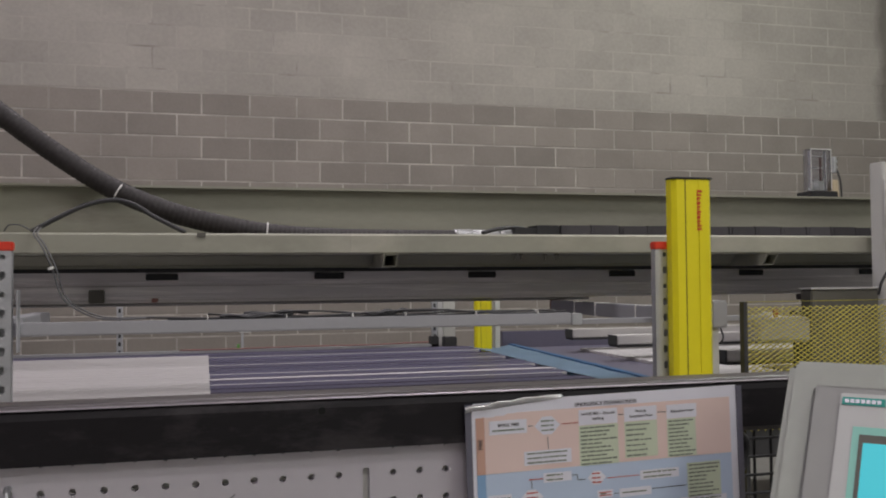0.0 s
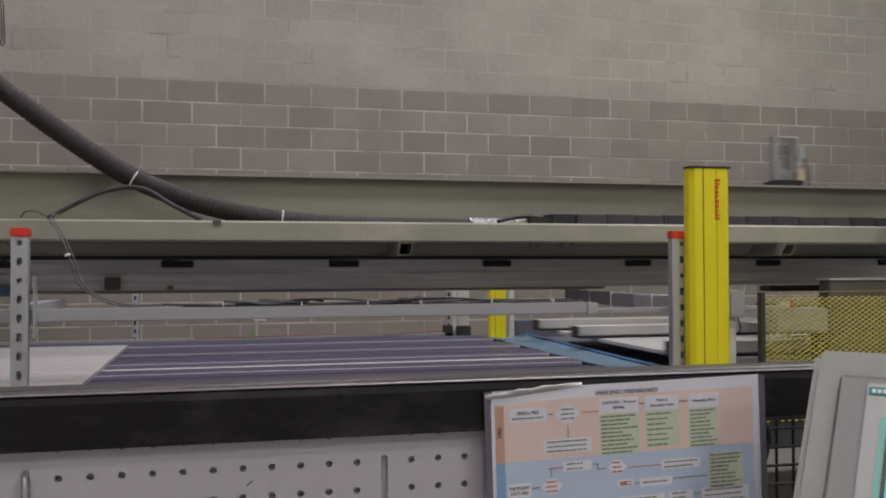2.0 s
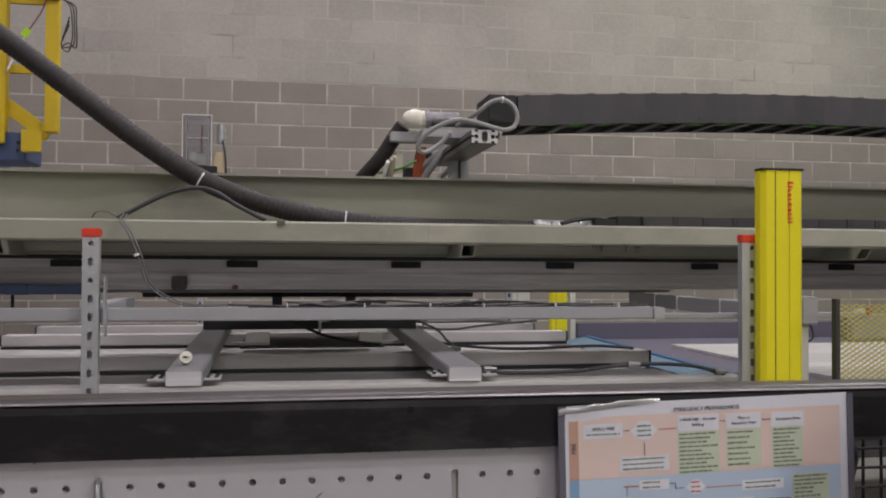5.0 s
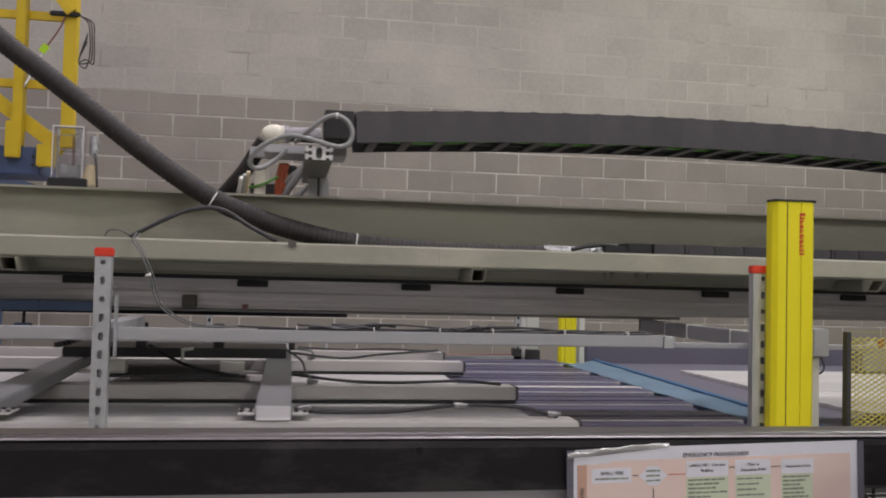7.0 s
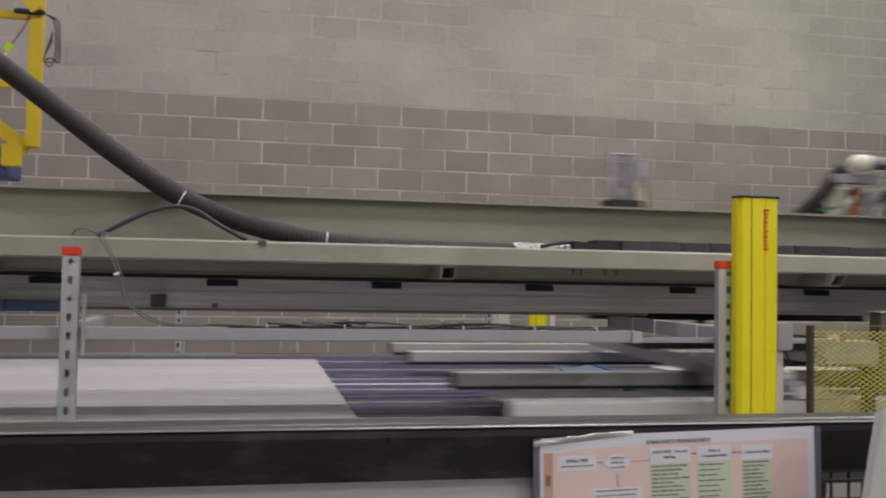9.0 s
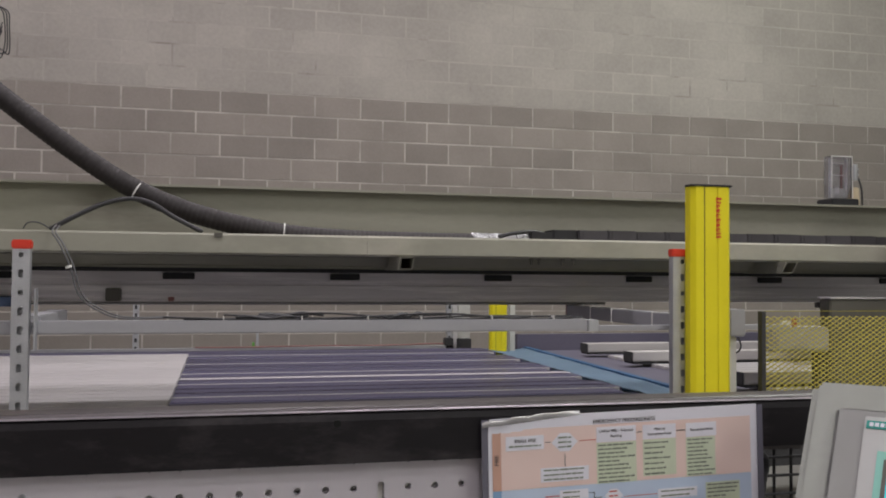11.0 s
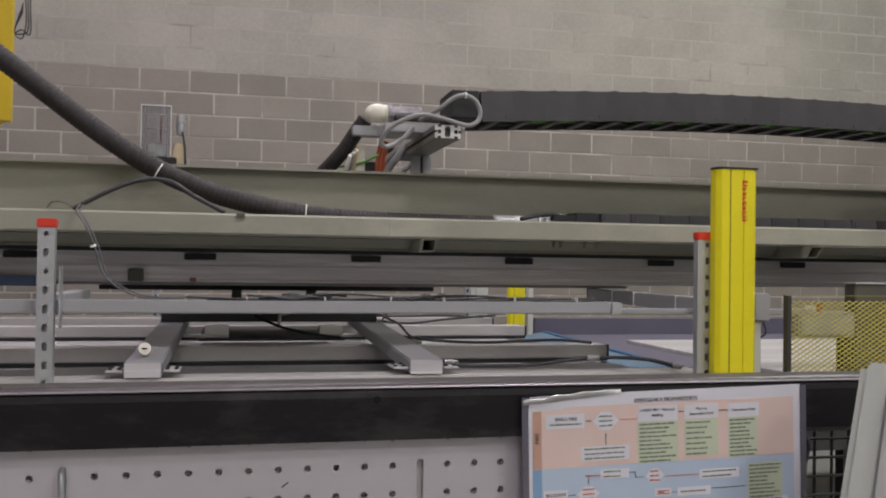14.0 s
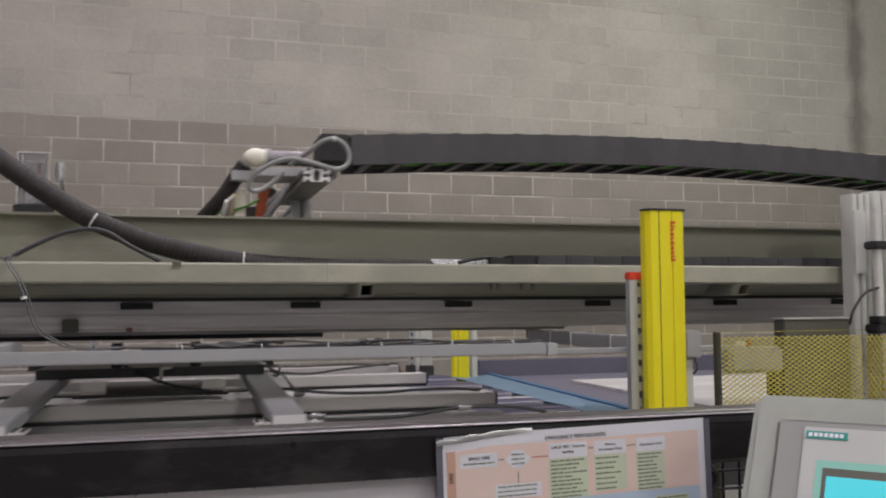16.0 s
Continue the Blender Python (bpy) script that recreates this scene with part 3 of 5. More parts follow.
# safety light columns
def light_column(x0, x1, y, z0, z1, label, marks):
    t = thing("safety_light_column", label, "light curtain", ((x0 + x1) / 2, y, 0), "safety light columns")
    w = (x1 - x0) / 2
    bm = bmesh.new()
    out = [(-w, 0.012), (-w + 0.012, 0), (-w * 0.40, 0), (-w * 0.40, 0.004), (-w * 0.34, 0.004), (-w * 0.34, 0), (w * 0.28, 0), (w * 0.28, 0.003), (w * 0.32, 0.003), (w * 0.32, 0), (w - 0.01, 0), (w, 0.01), (w, 0.04), (-w, 0.04)]
    a = [bm.verts.new((u, v, z0)) for u, v in out]
    b = [bm.verts.new((u, v, z1)) for u, v in out]
    for k in range(len(a)):
        j = (k + 1) % len(a)
        bm.faces.new((a[k], a[j], b[j], b[k]))
    bm.faces.new(a[::-1]), bm.faces.new(b)
    part("housing", bm, YELLOW, t)
    part("end_cap", boxes((-w - 0.002, w + 0.002, -0.003, 0.043, z1, z1 + 0.006), bevel=0.002), RUBBER, t)
    part("seam", boxes((-w * 0.395, -w * 0.345, 0.0005, 0.0035, z0, z1)), SEAM, t)
    part("base", boxes((-w - 0.02, w + 0.02, -0.02, 0.13, 0, 0.01), (-0.03, 0.03, 0.005, 0.035, 0.01, z0)), STEEL_GREY, t)
    if marks:
        bm = bmesh.new()
        zz = z1 - 0.030
        for k, (h, ww) in enumerate(((0.020, 0.019), (0.013, 0.013), (0.013, 0.013), (0.013, 0.013), (0.015, 0.015), (0.013, 0.013), (0.013, 0.014), (0.009, 0.017), (0.009, 0.017))):
            box(bm, 0.0135, 0.0168, -0.0012, -0.0002, zz - h + 0.0025, zz)
            box(bm, 0.0172, 0.0135 + ww * 0.85, -0.0012, -0.0002, zz - h * (0.35 + 0.1 * (k % 3)), zz - 0.0006)
            box(bm, 0.0172, 0.0135 + ww * (0.75 - 0.15 * (k % 2)), -0.0012, -0.0002, zz - h + 0.0028, zz - h * 0.62)
            zz -= h
        part("mark", bm, RED_MARK, t, "red printed maker's mark")
    return t


light_column(0.976, 1.099, 2.5, 0.5, 1.736, "tall yellow safety light curtain column with a red mark", True)
light_column(1.325, 1.433, 5.6, 0.6, 1.45, "yellow safety light curtain column by the far bed edge", False)
bm = boxes((1.118, 1.170, 2.54, 2.60, 1.309, 1.388), bevel=0.004)
jb = thing("junction_box", "small grey junction box beside a yellow column", "junction box")
part("case", bm, STEEL_GREY, jb)
part("stand", boxes((1.124, 1.150, 2.556, 2.58, 0, 1.308), bevel=0.003), CREAM, jb)
bm = bmesh.new()
sweep(bm, smooth_path([(1.150, 2.55, 1.308), (1.156, 2.545, 1.285), (1.152, 2.545, 1.27), (1.148, 2.555, 1.262)], 6), 0.0025)
part("lead", bm, CABLE, jb)

# ---- conveyor bed ----
BED = 1.03
bed = thing("conveyor_bed", "long conveyor bed with violet-grey belts and dark gaps", "conveyor")
part("frame", boxes((-6.0, 1.31, 2.66, 5.84, 0.55, 0.99)), PLATE_DARK, bed)
belt_y = 2.72
widths = [0.10, 0.085, 0.11, 0.09, 0.07, 0.10, 0.12, 0.09, 0.10, 0.12, 0.10, 0.11, 0.12, 0.12, 0.10, 0.12, 0.13, 0.11, 0.13, 0.12, 0.13, 0.13, 0.12, 0.14, 0.13, 0.14]
for k, w in enumerate(widths):
    if belt_y + w > 5.80:
        break
    white = k == 11
    y1 = belt_y + (0.075 if white else w)
    bm = bmesh.new()
    profile_x(bm, [(belt_y, BED - 0.03), (belt_y, BED - 0.006), (belt_y + 0.006, BED), (y1 - 0.006, BED), (y1, BED - 0.006), (y1, BED - 0.03)], -6.0, 1.30 if k % 3 else 1.24)
    part("guide_strip" if white else "belt", bm, WHITE_PAINT if white else PURPLE, bed, "white guide strip" if white else "")
    # lighter strip stands in for the highlight along the belt's edge
    bm = boxes((-6.0, 1.28, y1 + 0.005, y1 + 0.014, BED - 0.02, BED + 0.002), bevel=0.002)
    part("edge_strip", bm, ALU_CLEAN if k % 3 == 0 else PURPLE_FLAT, bed)
    belt_y = y1 + 0.030 + (0.025 if k % 4 == 1 else 0)
for lx in (-5.6, -3.4, -1.2, 1.0):
    for ly in (2.75, 5.7):
        part("leg", boxes((lx - 0.04, lx + 0.04, ly - 0.04, ly + 0.04, 0, 0.55)), STEEL_GREY, bed)
bm = bmesh.new()
sweep(bm, smooth_path([(-0.45, 5.80, 1.045), (-0.2, 5.81, 1.043), (0.3, 5.83, 1.046), (0.7, 5.84, 1.044), (0.98, 5.85, 1.05), (1.08, 5.83, 1.052)], 6), 0.0045)
solid("red_air_line", bm, RED_DULL, "thin red air line along the far bed edge", "air line")
part("edge_rail", boxes((-6, 1.15, 5.86, 5.90, 0.99, 1.036)), STEEL_GREY, bed)

cloth = thing("blue_fabric_strip", "light blue fabric strip hanging over the gap between tables", "fabric strip")
bm = bmesh.new()
NX, NY = 8, 40
grid = [[bm.verts.new((1.315 + (0.225 + 0.042 * (3.05 * j / NY - 2.0)) * i / NX, 2.68 + 3.05 * j / NY, BED - 0.004 + 0.004 * noise.noise((i * 0.4, j * 0.35, 0)) - 0.012 * math.sin(math.pi * i / NX))) for i in range(NX + 1)] for j in range(NY + 1)]
for j in range(NY):
    for i in range(NX):
        bm.faces.new((grid[j][i], grid[j][i + 1], grid[j + 1][i + 1], grid[j + 1][i])).smooth = True
bmesh.ops.solidify(bm, geom=bm.faces, thickness=0.002)
part("fabric", bm, BLUE_SKY, cloth)
tape = boxes((1.543, 1.578, 2.68, 5.75, BED - 0.012, BED + 0.003), bevel=0.002)
for v_ in tape.verts:
    v_.co.x += 0.042 * (v_.co.y - 4.68)
part("edge_tape", tape, BLUE_EDGE, cloth)
part("support", boxes((1.32, 1.52, 2.70, 5.74, 0.9, BED - 0.035)), PLATE_DARK, cloth)
part("support_leg", boxes((1.42, 1.47, 3.0, 3.05, 0, 0.9), (1.42, 1.47, 5.3, 5.35, 0, 0.9)), STEEL_GREY, cloth)

INFEED = 1.0075
table = thing("infeed_table", "flat violet-grey infeed table beside the conveyor", "table")
part("tabletop", boxes((1.54, 7.5, 2.70, 5.75, 0.95, INFEED), bevel=0.004), PURPLE_FLAT, table)
part("back_edge", boxes((1.55, 7.5, 5.752, 5.80, 0.97, 1.112), bevel=0.003), PURPLE_FLAT, table)
for z0, z1 in ((0.885, 0.942), (0.74, 0.79)):
    part("side_rail", boxes((1.60, 7.4, 2.655, 2.695, z0, z1), bevel=0.003), ALU_CLEAN, table)
for lx in (1.8, 4.5, 7.2):
    for ly in (2.8, 5.6):
        part("leg", boxes((lx - 0.04, lx + 0.04, ly - 0.04, ly + 0.04, 0, 0.95)), STEEL_GREY, table)

# far fence behind the bed
for fx, label in ((-0.80, "thin slotted steel post behind the bed"), (1.145, "thin slotted steel post beside grey boxes")):
    p = thing("far_post", label, "post", (fx, 5.93, 0), "far posts")
    bm = boxes((-0.017, 0.017, 0.0025, 0.034, 0, 1.40))
    part("channel", bm, GALV, p)
    # slots are black patches, their inner shade put into the colour
    for k in range(8):
        part("slot", boxes((-0.007, 0.007, -0.001, 0.002, 1.02 + k * 0.05, 1.044 + k * 0.05)), RUBBER, p)
boxp = thing("far_bracket", "dark clamp boxes at the foot of a far post", "bracket")
part("clamp", boxes((1.10, 1.155, 5.86, 5.925, 0.99, 1.085), bevel=0.004), PLATE_DARK, boxp)
part("clamp", boxes((1.19, 1.27, 5.84, 5.92, 0.99, 1.08), bevel=0.004), PLATE_DARK, boxp)
part("upright", boxes((1.17, 1.205, 5.95, 5.985, 0, 1.42)), ALU_CLEAN, boxp)
part("side_plate", boxes((1.22, 1.30, 5.99, 6.0, 0, 1.36)), CREAM, boxp)
post = solid("far_upright", boxes((1.47, 1.505, 5.66, 5.70, 0, 1.46), bevel=0.003), CREAM, "slim cream upright beside a yellow column", "post")
tiny = thing("wall_sensor", "small sensor bracket behind the bed", "sensor")
part("bracket", boxes((-0.10, -0.03, 5.905, 5.93, 1.135, 1.147)), TIE, tiny)
part("stem", boxes((-0.09, -0.075, 5.91, 5.925, 0, 1.135)), GALV, tiny)
part("eye", boxes((-0.115, -0.10, 5.903, 5.93, 1.04, 1.065)), GREEN, tiny)

# yellow platform behind the beam
plat = thing("access_platform", "yellow steel access platform with guard rails, blue underframe", "platform")
for px, w in ((-1.684, 0.024), (-1.448, 0.030), (-2.3, 0.03)):
    part("post", boxes((px - w, px + w, 4.98, 5.05, 2.125, 3.35), bevel=0.004), YELLOW_OLD, plat)
for pz in (2.448, 2.80):
    part("guard_rail", boxes((-2.6, -1.48, 5.052, 5.075, pz - 0.022, pz + 0.022), bevel=0.003), YELLOW_OLD, plat)
def brace(a, b, w, d, y=4.945):
    """A flat bar in the platform's front plane, from a to b in x and z."""
    bm = bmesh.new()
    (xa, za), (xb, zb) = a, b
    run = math.hypot(xb - xa, zb - za)
    box(bm, 0, run, 0, d, -w / 2, w / 2, bevel=0.003)
    return part("brace", bm, YELLOW_OLD, plat, at=pose(xa, y, za, 0, -math.degrees(math.atan2(zb - za, xb - xa)), 0))


brace((-2.05, 2.535), (-1.475, 2.118), 0.072, 0.03, 5.053)
brace((-1.70, 3.12), (-1.44, 2.80), 0.05, 0.03)
part("corner_post", boxes((-1.725, -1.655, 4.942, 4.975, 2.06, 2.24), bevel=0.004), YELLOW_OLD, plat)
part("corner_post", boxes((-1.575, -1.488, 4.94, 4.985, 2.02, 2.13), bevel=0.004), YELLOW_OLD, plat)
part("underframe", boxes((-3.0, -1.565, 4.99, 5.3, 1.98, 2.12), bevel=0.006), BLUE, plat)
for u in (-1.60, -1.56):
    for v in (2.03, 2.07):
        bm = bmesh.new()
        cyl(bm, (u, 4.99, v), (u, 4.982, v), 0.008, 10)
        part("bolt", bm, RUBBER, plat)
part("column", boxes((-2.9, -2.8, 5.0, 5.1, 0, 2.0), (-2.9, -2.8, 6.9, 7.0, 0, 2.0), (-2.4, -2.3, 6.9, 7.0, 0, 2.0), (-3.0, -1.95, 5.3, 7.0, 2.0, 2.06)), BLUE, plat)
part("camera_bracket", boxes((-1.545, -1.40, 4.955, 4.978, 2.782, 2.806), bevel=0.006), RUBBER, plat)
part("tag", boxes((-0.017, 0.017, 4.955, 4.96, -0.022, 0.022)), LIME, plat, "lime green plastic tag", at=pose(-1.562, 0, 2.61, 0, 35, 0))
bm = bmesh.new()
sweep(bm, smooth_path([(-1.47, 4.965, 2.78), (-1.50, 4.967, 2.71), (-1.563, 4.967, 2.608)], 6), 0.004)
part("lanyard", bm, RED_DULL, plat, "faded red and white lanyard")
bm = bmesh.new()
sweep(bm, smooth_path([(-1.563, 4.967, 2.600), (-1.60, 4.967, 2.53), (-1.651, 4.967, 2.415)], 6), 0.006)
part("lanyard_tail", bm, TIE, plat)
bm = bmesh.new()
for k in range(3):
    sweep(bm, smooth_path([(-1.40, 4.97, 2.79), (-1.36 + 0.012 * k, 4.96, 2.755), (-1.348 + 0.010 * k, 4.96, 2.68), (-1.347 + 0.010 * k, 4.96, 2.59 - 0.02 * k), (-1.365, 4.96, 2.525 + 0.022 * k), (-1.398, 4.96, 2.56), (-1.36, 4.96, 2.66 + 0.02 * k)], 8), 0.0032)
part("cable_coil", bm, CABLE, plat)


# ---- expanded metal guard ----
def expanded(bm, w, z0, z1, sx=0.0180, sz=0.0108):
    """Diamond strands in the x-z plane, each a thin twisted bar."""
    nx, nz = int(w / sx), int((z1 - z0) / sz)
    for i in range(nx):
        for j in range(nz):
            xa, za = i * sx, z0 + j * sz
            for dx, flip in ((0, 1), (sx / 2, -1)):
                a0 = Vector((xa + dx, 0, za + (sz / 2 if flip > 0 else sz)))
                b0 = Vector((xa + dx + sx / 2, 0, za + (sz if flip > 0 else sz / 2)))
                for a, b in ((a0, b0), (Vector((a0.x, 0, 2 * za + sz - a0.z)), Vector((b0.x, 0, 2 * za + sz - b0.z)))):
                    t = Vector((0, 0, 0.0014 * max(1, 1.3 * sz / sx)))
                    d = Vector((0, 0.0022, 0.0006))
                    va = [bm.verts.new(a + q) for q in (t, -t + d, -t - d)]
                    vb = [bm.verts.new(b + q) for q in (t, -t + d, -t - d)]
                    for k in range(3):
                        bm.faces.new((va[k], va[(k + 1) % 3], vb[(k + 1) % 3], vb[k]))


guard = thing("mesh_guard", "yellow expanded metal machine guard with a dark edge", "machine guard")
for name, w, z0, z1, m, sx, sz in (("mesh_panel", 0.50, 1.026, 1.385, pose(1.162, 2.44, 0), 0.0222, 0.0133), ("mesh_panel", 0.5, 1.026, 1.3845, pose(1.662, 2.44, 0, 0, 0, -20), 0.0133, 0.0215)):
    bm = bmesh.new()
    expanded(bm, w, z0, z1, sx, sz)
    part(name, bm, YELLOW_MESH, guard, at=m)
part("edge_bar", boxes((1.15, 1.162, 2.43, 2.45, 0, 1.386)), PLATE_DARK, guard)
# added dark strip in place of the guard's lower mesh, which lies in shade
part("lower_sheet", boxes((1.163, 1.654, 2.446, 2.450, 0.955, 1.042)), PLATE_DARK, guard)
part("top_bar", boxes((1.163, 1.654, 2.4385, 2.4415, 1.3852, 1.3868)), YELLOW_MESH, guard)
back = thing("control_box", "dull grey control box on a post behind the mesh guard", "control box")
part("body", boxes((1.385, 1.585, 2.72, 2.80, 1.245, 1.325), bevel=0.006), STEEL_GREY, back)
part("cover", boxes((1.39, 1.575, 2.713, 2.719, 1.252, 1.318), bevel=0.003), STEEL_GREY, back)
part("tag", boxes((1.436, 1.450, 2.70, 2.705, 1.327, 1.352)), ORANGE, back)
part("tag_holder", boxes((1.40, 1.432, 2.706, 2.72, 1.326, 1.345)), CREAM, back)
part("post", boxes((1.56, 1.585, 2.74, 2.78, 0, 1.244)), PLATE_DARK, back)
hood = thing("machine_hood", "low grey sheet metal machine hood", "machine")
part("body", boxes((1.745, 2.06, 2.93, 2.99, 0.75, 1.408), bevel=0.004), HOOD, hood)
part("lid", boxes((1.742, 2.062, 2.925, 2.998, 1.409, 1.415), bevel=0.002), ALU_CLEAN, hood)
part("stand", boxes((1.78, 1.82, 2.95, 2.99, 0, 0.749), (1.98, 2.02, 2.95, 2.99, 0, 0.749)), STEEL_GREY, hood)

col = thing("aluminium_column", "grooved aluminium profile column at the beam's end", "column")
for a, b, top in ((2.020, 2.105, 1.862), (2.115, 2.230, 1.875)):
    bm = bmesh.new()
    n = 3
    w = (b - a) / n
    for k in range(n):
        box(bm, a + k * w + 0.003, a + (k + 1) * w - 0.003, 2.895, 2.96, 0, top, bevel=0.003)
    box(bm, a + 0.002, b - 0.002, 2.905, 2.955, 0, top - 0.002)
    part("profile", bm, ALU_PALE, col)
part("cover", boxes((2.022, 2.072, 2.886, 2.894, 1.57, 1.80), bevel=0.003), ALU_PALE, col)
acyl = thing("air_cylinder", "slim steel air cylinder with black end collars", "air cylinder", (2.07, 2.82, 0))
for px in (-0.012, 0.052):
    bm = bmesh.new()
    cyl(bm, (px, 0, 1.42), (px, 0, 1.80), 0.017, 20)
    part("barrel", bm, ALU_CLEAN, acyl)
part("collar", boxes((-0.05, 0.09, -0.035, 0.035, 1.36, 1.392), bevel=0.006), RUBBER, acyl)
part("collar", boxes((-0.036, 0.076, -0.028, 0.028, 1.3925, 1.42), bevel=0.004), RUBBER, acyl)
part("end_block", boxes((-0.046, 0.086, -0.03, 0.03, 1.655, 1.683), bevel=0.005), RUBBER, acyl)
part("stand", boxes((-0.03, 0.07, -0.03, 0.03, 0, 1.36)), STEEL_GREY, acyl)
bm = bmesh.new()
sweep(bm, smooth_path([(-0.02, -0.01, 1.52), (-0.08, -0.01, 1.50), (-0.13, -0.01, 1.44), (-0.14, 0, 1.39)], 8), 0.005)
part("air_tube", bm, CABLE, acyl)

# ---- near rail, pegboard, poster ----
nr = thing("machine_rail", "black steel machine rail, worn top edge with a painted highlight", "rail")
bm = bmesh.new()
profile_x(bm, [(0.990, 1.311), (0.990, 1.348), (0.9915, 1.3535), (0.996, 1.3555), (1.000, 1.3545), (1.000, 1.311)], -1.6, 1.4)
part("front_face", bm, BLACK, nr)
bm = bmesh.new()
profile_x(bm, [(0.9925, 1.3560), (0.994, 1.3590), (0.998, 1.3600), (1.025, 1.3600), (1.031, 1.357), (1.031, 1.30), (1.026, 1.30), (1.026, 1.3550), (0.9965, 1.3562)], -1.6, 1.4)
part("top_plate", bm, BLACK_TOP, nr)
# thin pale strip paints the highlight along the worn front lip
bm = bmesh.new()
profile_x(bm, [(0.9912, 1.3556), (0.9914, 1.3564), (0.9924, 1.3572), (0.9930, 1.3566), (0.9922, 1.3558)], -1.6, 1.4)
part("worn_edge", bm, EDGE_SHINE, nr, "worn edge with its highlight painted in")
# near-black disc paints the shade inside a small hole
bm = bmesh.new()
cyl(bm, (-0.209, 0.9893, 1.346), (-0.209, 0.992, 1.346), 0.0033, 12)
part("hole", bm, PITCH, nr)
for lx in (-1.5, 1.3):
    part("leg", boxes((lx - 0.03, lx + 0.03, 1.0035, 1.0255, 0, 1.353)), BLACK, nr)

peg = thing("pegboard", "white enamelled steel pegboard with rows of holes", "pegboard", (0, 1.004, 0))
bm = bmesh.new()
P = 0.02466
for k in range(-56, 5):
    for r in range(8):
        cx, cz = -0.0935 + k * P, 1.3105 - r * P
        if k == -3 or k == -15:
            if r == 0:
                box(bm, cx - P / 2, cx + P / 2, 0, 0.001, cz - P / 2, cz + P / 2)
            elif r % 3 == 1:
                hole_cells(bm, [(cx - P / 2, cx + P / 2, cz - 2.5 * P, cz + P / 2, cx, cz - P * 0.75, 0.0032, 0.024)], 0.009)
            elif r == 7:
                pass
        else:
            hole_cells(bm, [(cx - P / 2, cx + P / 2, cz - P / 2, cz + P / 2, cx, cz, 0.0031, 0.0031)], 0.009)
bmesh.ops.remove_doubles(bm, verts=bm.verts, dist=1e-5)
part("panel", bm, WHITE_PAINT, peg)
part("lower_sheet", boxes((-1.55, 0.05, 0, 0.0012, 0.55, 1.1255)), WHITE_PAINT, peg)
part("side_strip", boxes((0.0175, 0.20, 0, 0.0012, 0.55, 1.320)), WHITE_PAINT, peg)
part("top_lip", boxes((-1.55, 0.20, 0, 0.012, 1.3206, 1.330)), WHITE_PAINT, peg)
part("back_panel", boxes((-1.55, 0.20, 0.0095, 0.011, 0.55, 1.3195)), CREAM, peg)
part("leg", boxes((-1.53, -1.49, 0.0125, 0.04, 0, 1.295), (0.15, 0.19, 0.0125, 0.04, 0, 1.295)), STEEL_GREY, peg)
part("scuff", boxes((-0.0035, 0.0035, -0.0005, -0.0002, -0.0005, 0.0005)), WIRE, peg, at=pose(-0.285, 0, 1.273, 0, -40, 0))
hook = thing("peg_hook", "small bent steel hook in a pegboard slot", "hook", (-0.463, 1.003, 0.006))
bm = bmesh.new()
sweep(bm, smooth_path([(0, 0.01, 1.284), (0, -0.004, 1.286), (0.001, -0.010, 1.278), (0.001, -0.010, 1.255), (0.002, -0.014, 1.242), (0.004, -0.026, 1.238), (0.004, -0.034, 1.246)], 6), 0.0028)
part("hook", bm, GALV, hook)
ring = thing("peg_hook", "small bent steel hook in a pegboard slot", "hook", (-0.1675, 1.003, 0.006))
bm = bmesh.new()
sweep(bm, smooth_path([(0.009 * math.cos(a), -0.006, 1.232 + 0.009 * math.sin(a)) for a in [2 * math.pi * k / 12 for k in range(12)]], 3), 0.0018)
part("ring", bm, GALV, ring)

grid_ = thing("wire_grid", "black wire grid panel beside the pegboard", "wire panel", (0, 1.06, 0))
bm = bmesh.new()
cyl(bm, (0, 0, 0.7), (0, 0, 1.325), 0.0016, 6)
upright_wire = mesh_of("wire", bm, RUBBER)
bm = bmesh.new()
cyl(bm, (0.2, -0.003, 0), (0.72, -0.003, 0), 0.0016, 6)
cross_wire = mesh_of("wire", bm, RUBBER)
for k in range(26):
    part("wire", upright_wire, None, grid_, at=(0.205 + 0.0205 * k, 0, 0))
for k in range(31):
    part("wire", cross_wire, None, grid_, at=(0, 0, 1.305 - 0.0195 * k))
bm = bmesh.new()
sweep(bm, smooth_path([(0.225, -0.006, 1.32), (0.233, -0.012, 1.30), (0.25, -0.01, 1.285), (0.245, -0.012, 1.26), (0.235, -0.01, 1.23), (0.24, -0.012, 1.18)], 6), 0.0035)
part("lead", bm, CABLE, grid_)
part("post", boxes((0.208, 0.22, 0.004, 0.02, 0, 1.325), (0.70, 0.712, 0.004, 0.02, 0, 1.325)), BLACK, grid_)

poster = thing("safety_poster", "printed emergency flow chart in a clear sleeve on the rail", "poster", (0, 0, 0))
poster.matrix_basis = pose(-0.0745, 0.9855, 1.3470, 0, -1.4, 0)
W, Hh = 0.2716, 0.2145
bm = bmesh.new()
cols = 24
top = [bm.verts.new((W * i / cols, -0.0028 * max(0, 1 - i / 7) ** 2 * 2, 0)) for i in range(cols + 1)]
mid = [bm.verts.new((W * i / cols, 0, -0.016)) for i in range(cols + 1)]
bot = [bm.verts.new((W * i / cols, 0, -Hh)) for i in range(cols + 1)]
for i in range(cols):
    bm.faces.new((top[i], mid[i], mid[i + 1], top[i + 1])).smooth = True
    bm.faces.new((mid[i], bot[i], bot[i + 1], mid[i + 1]))
sheet = part("sheet", bm, PAPER, poster)


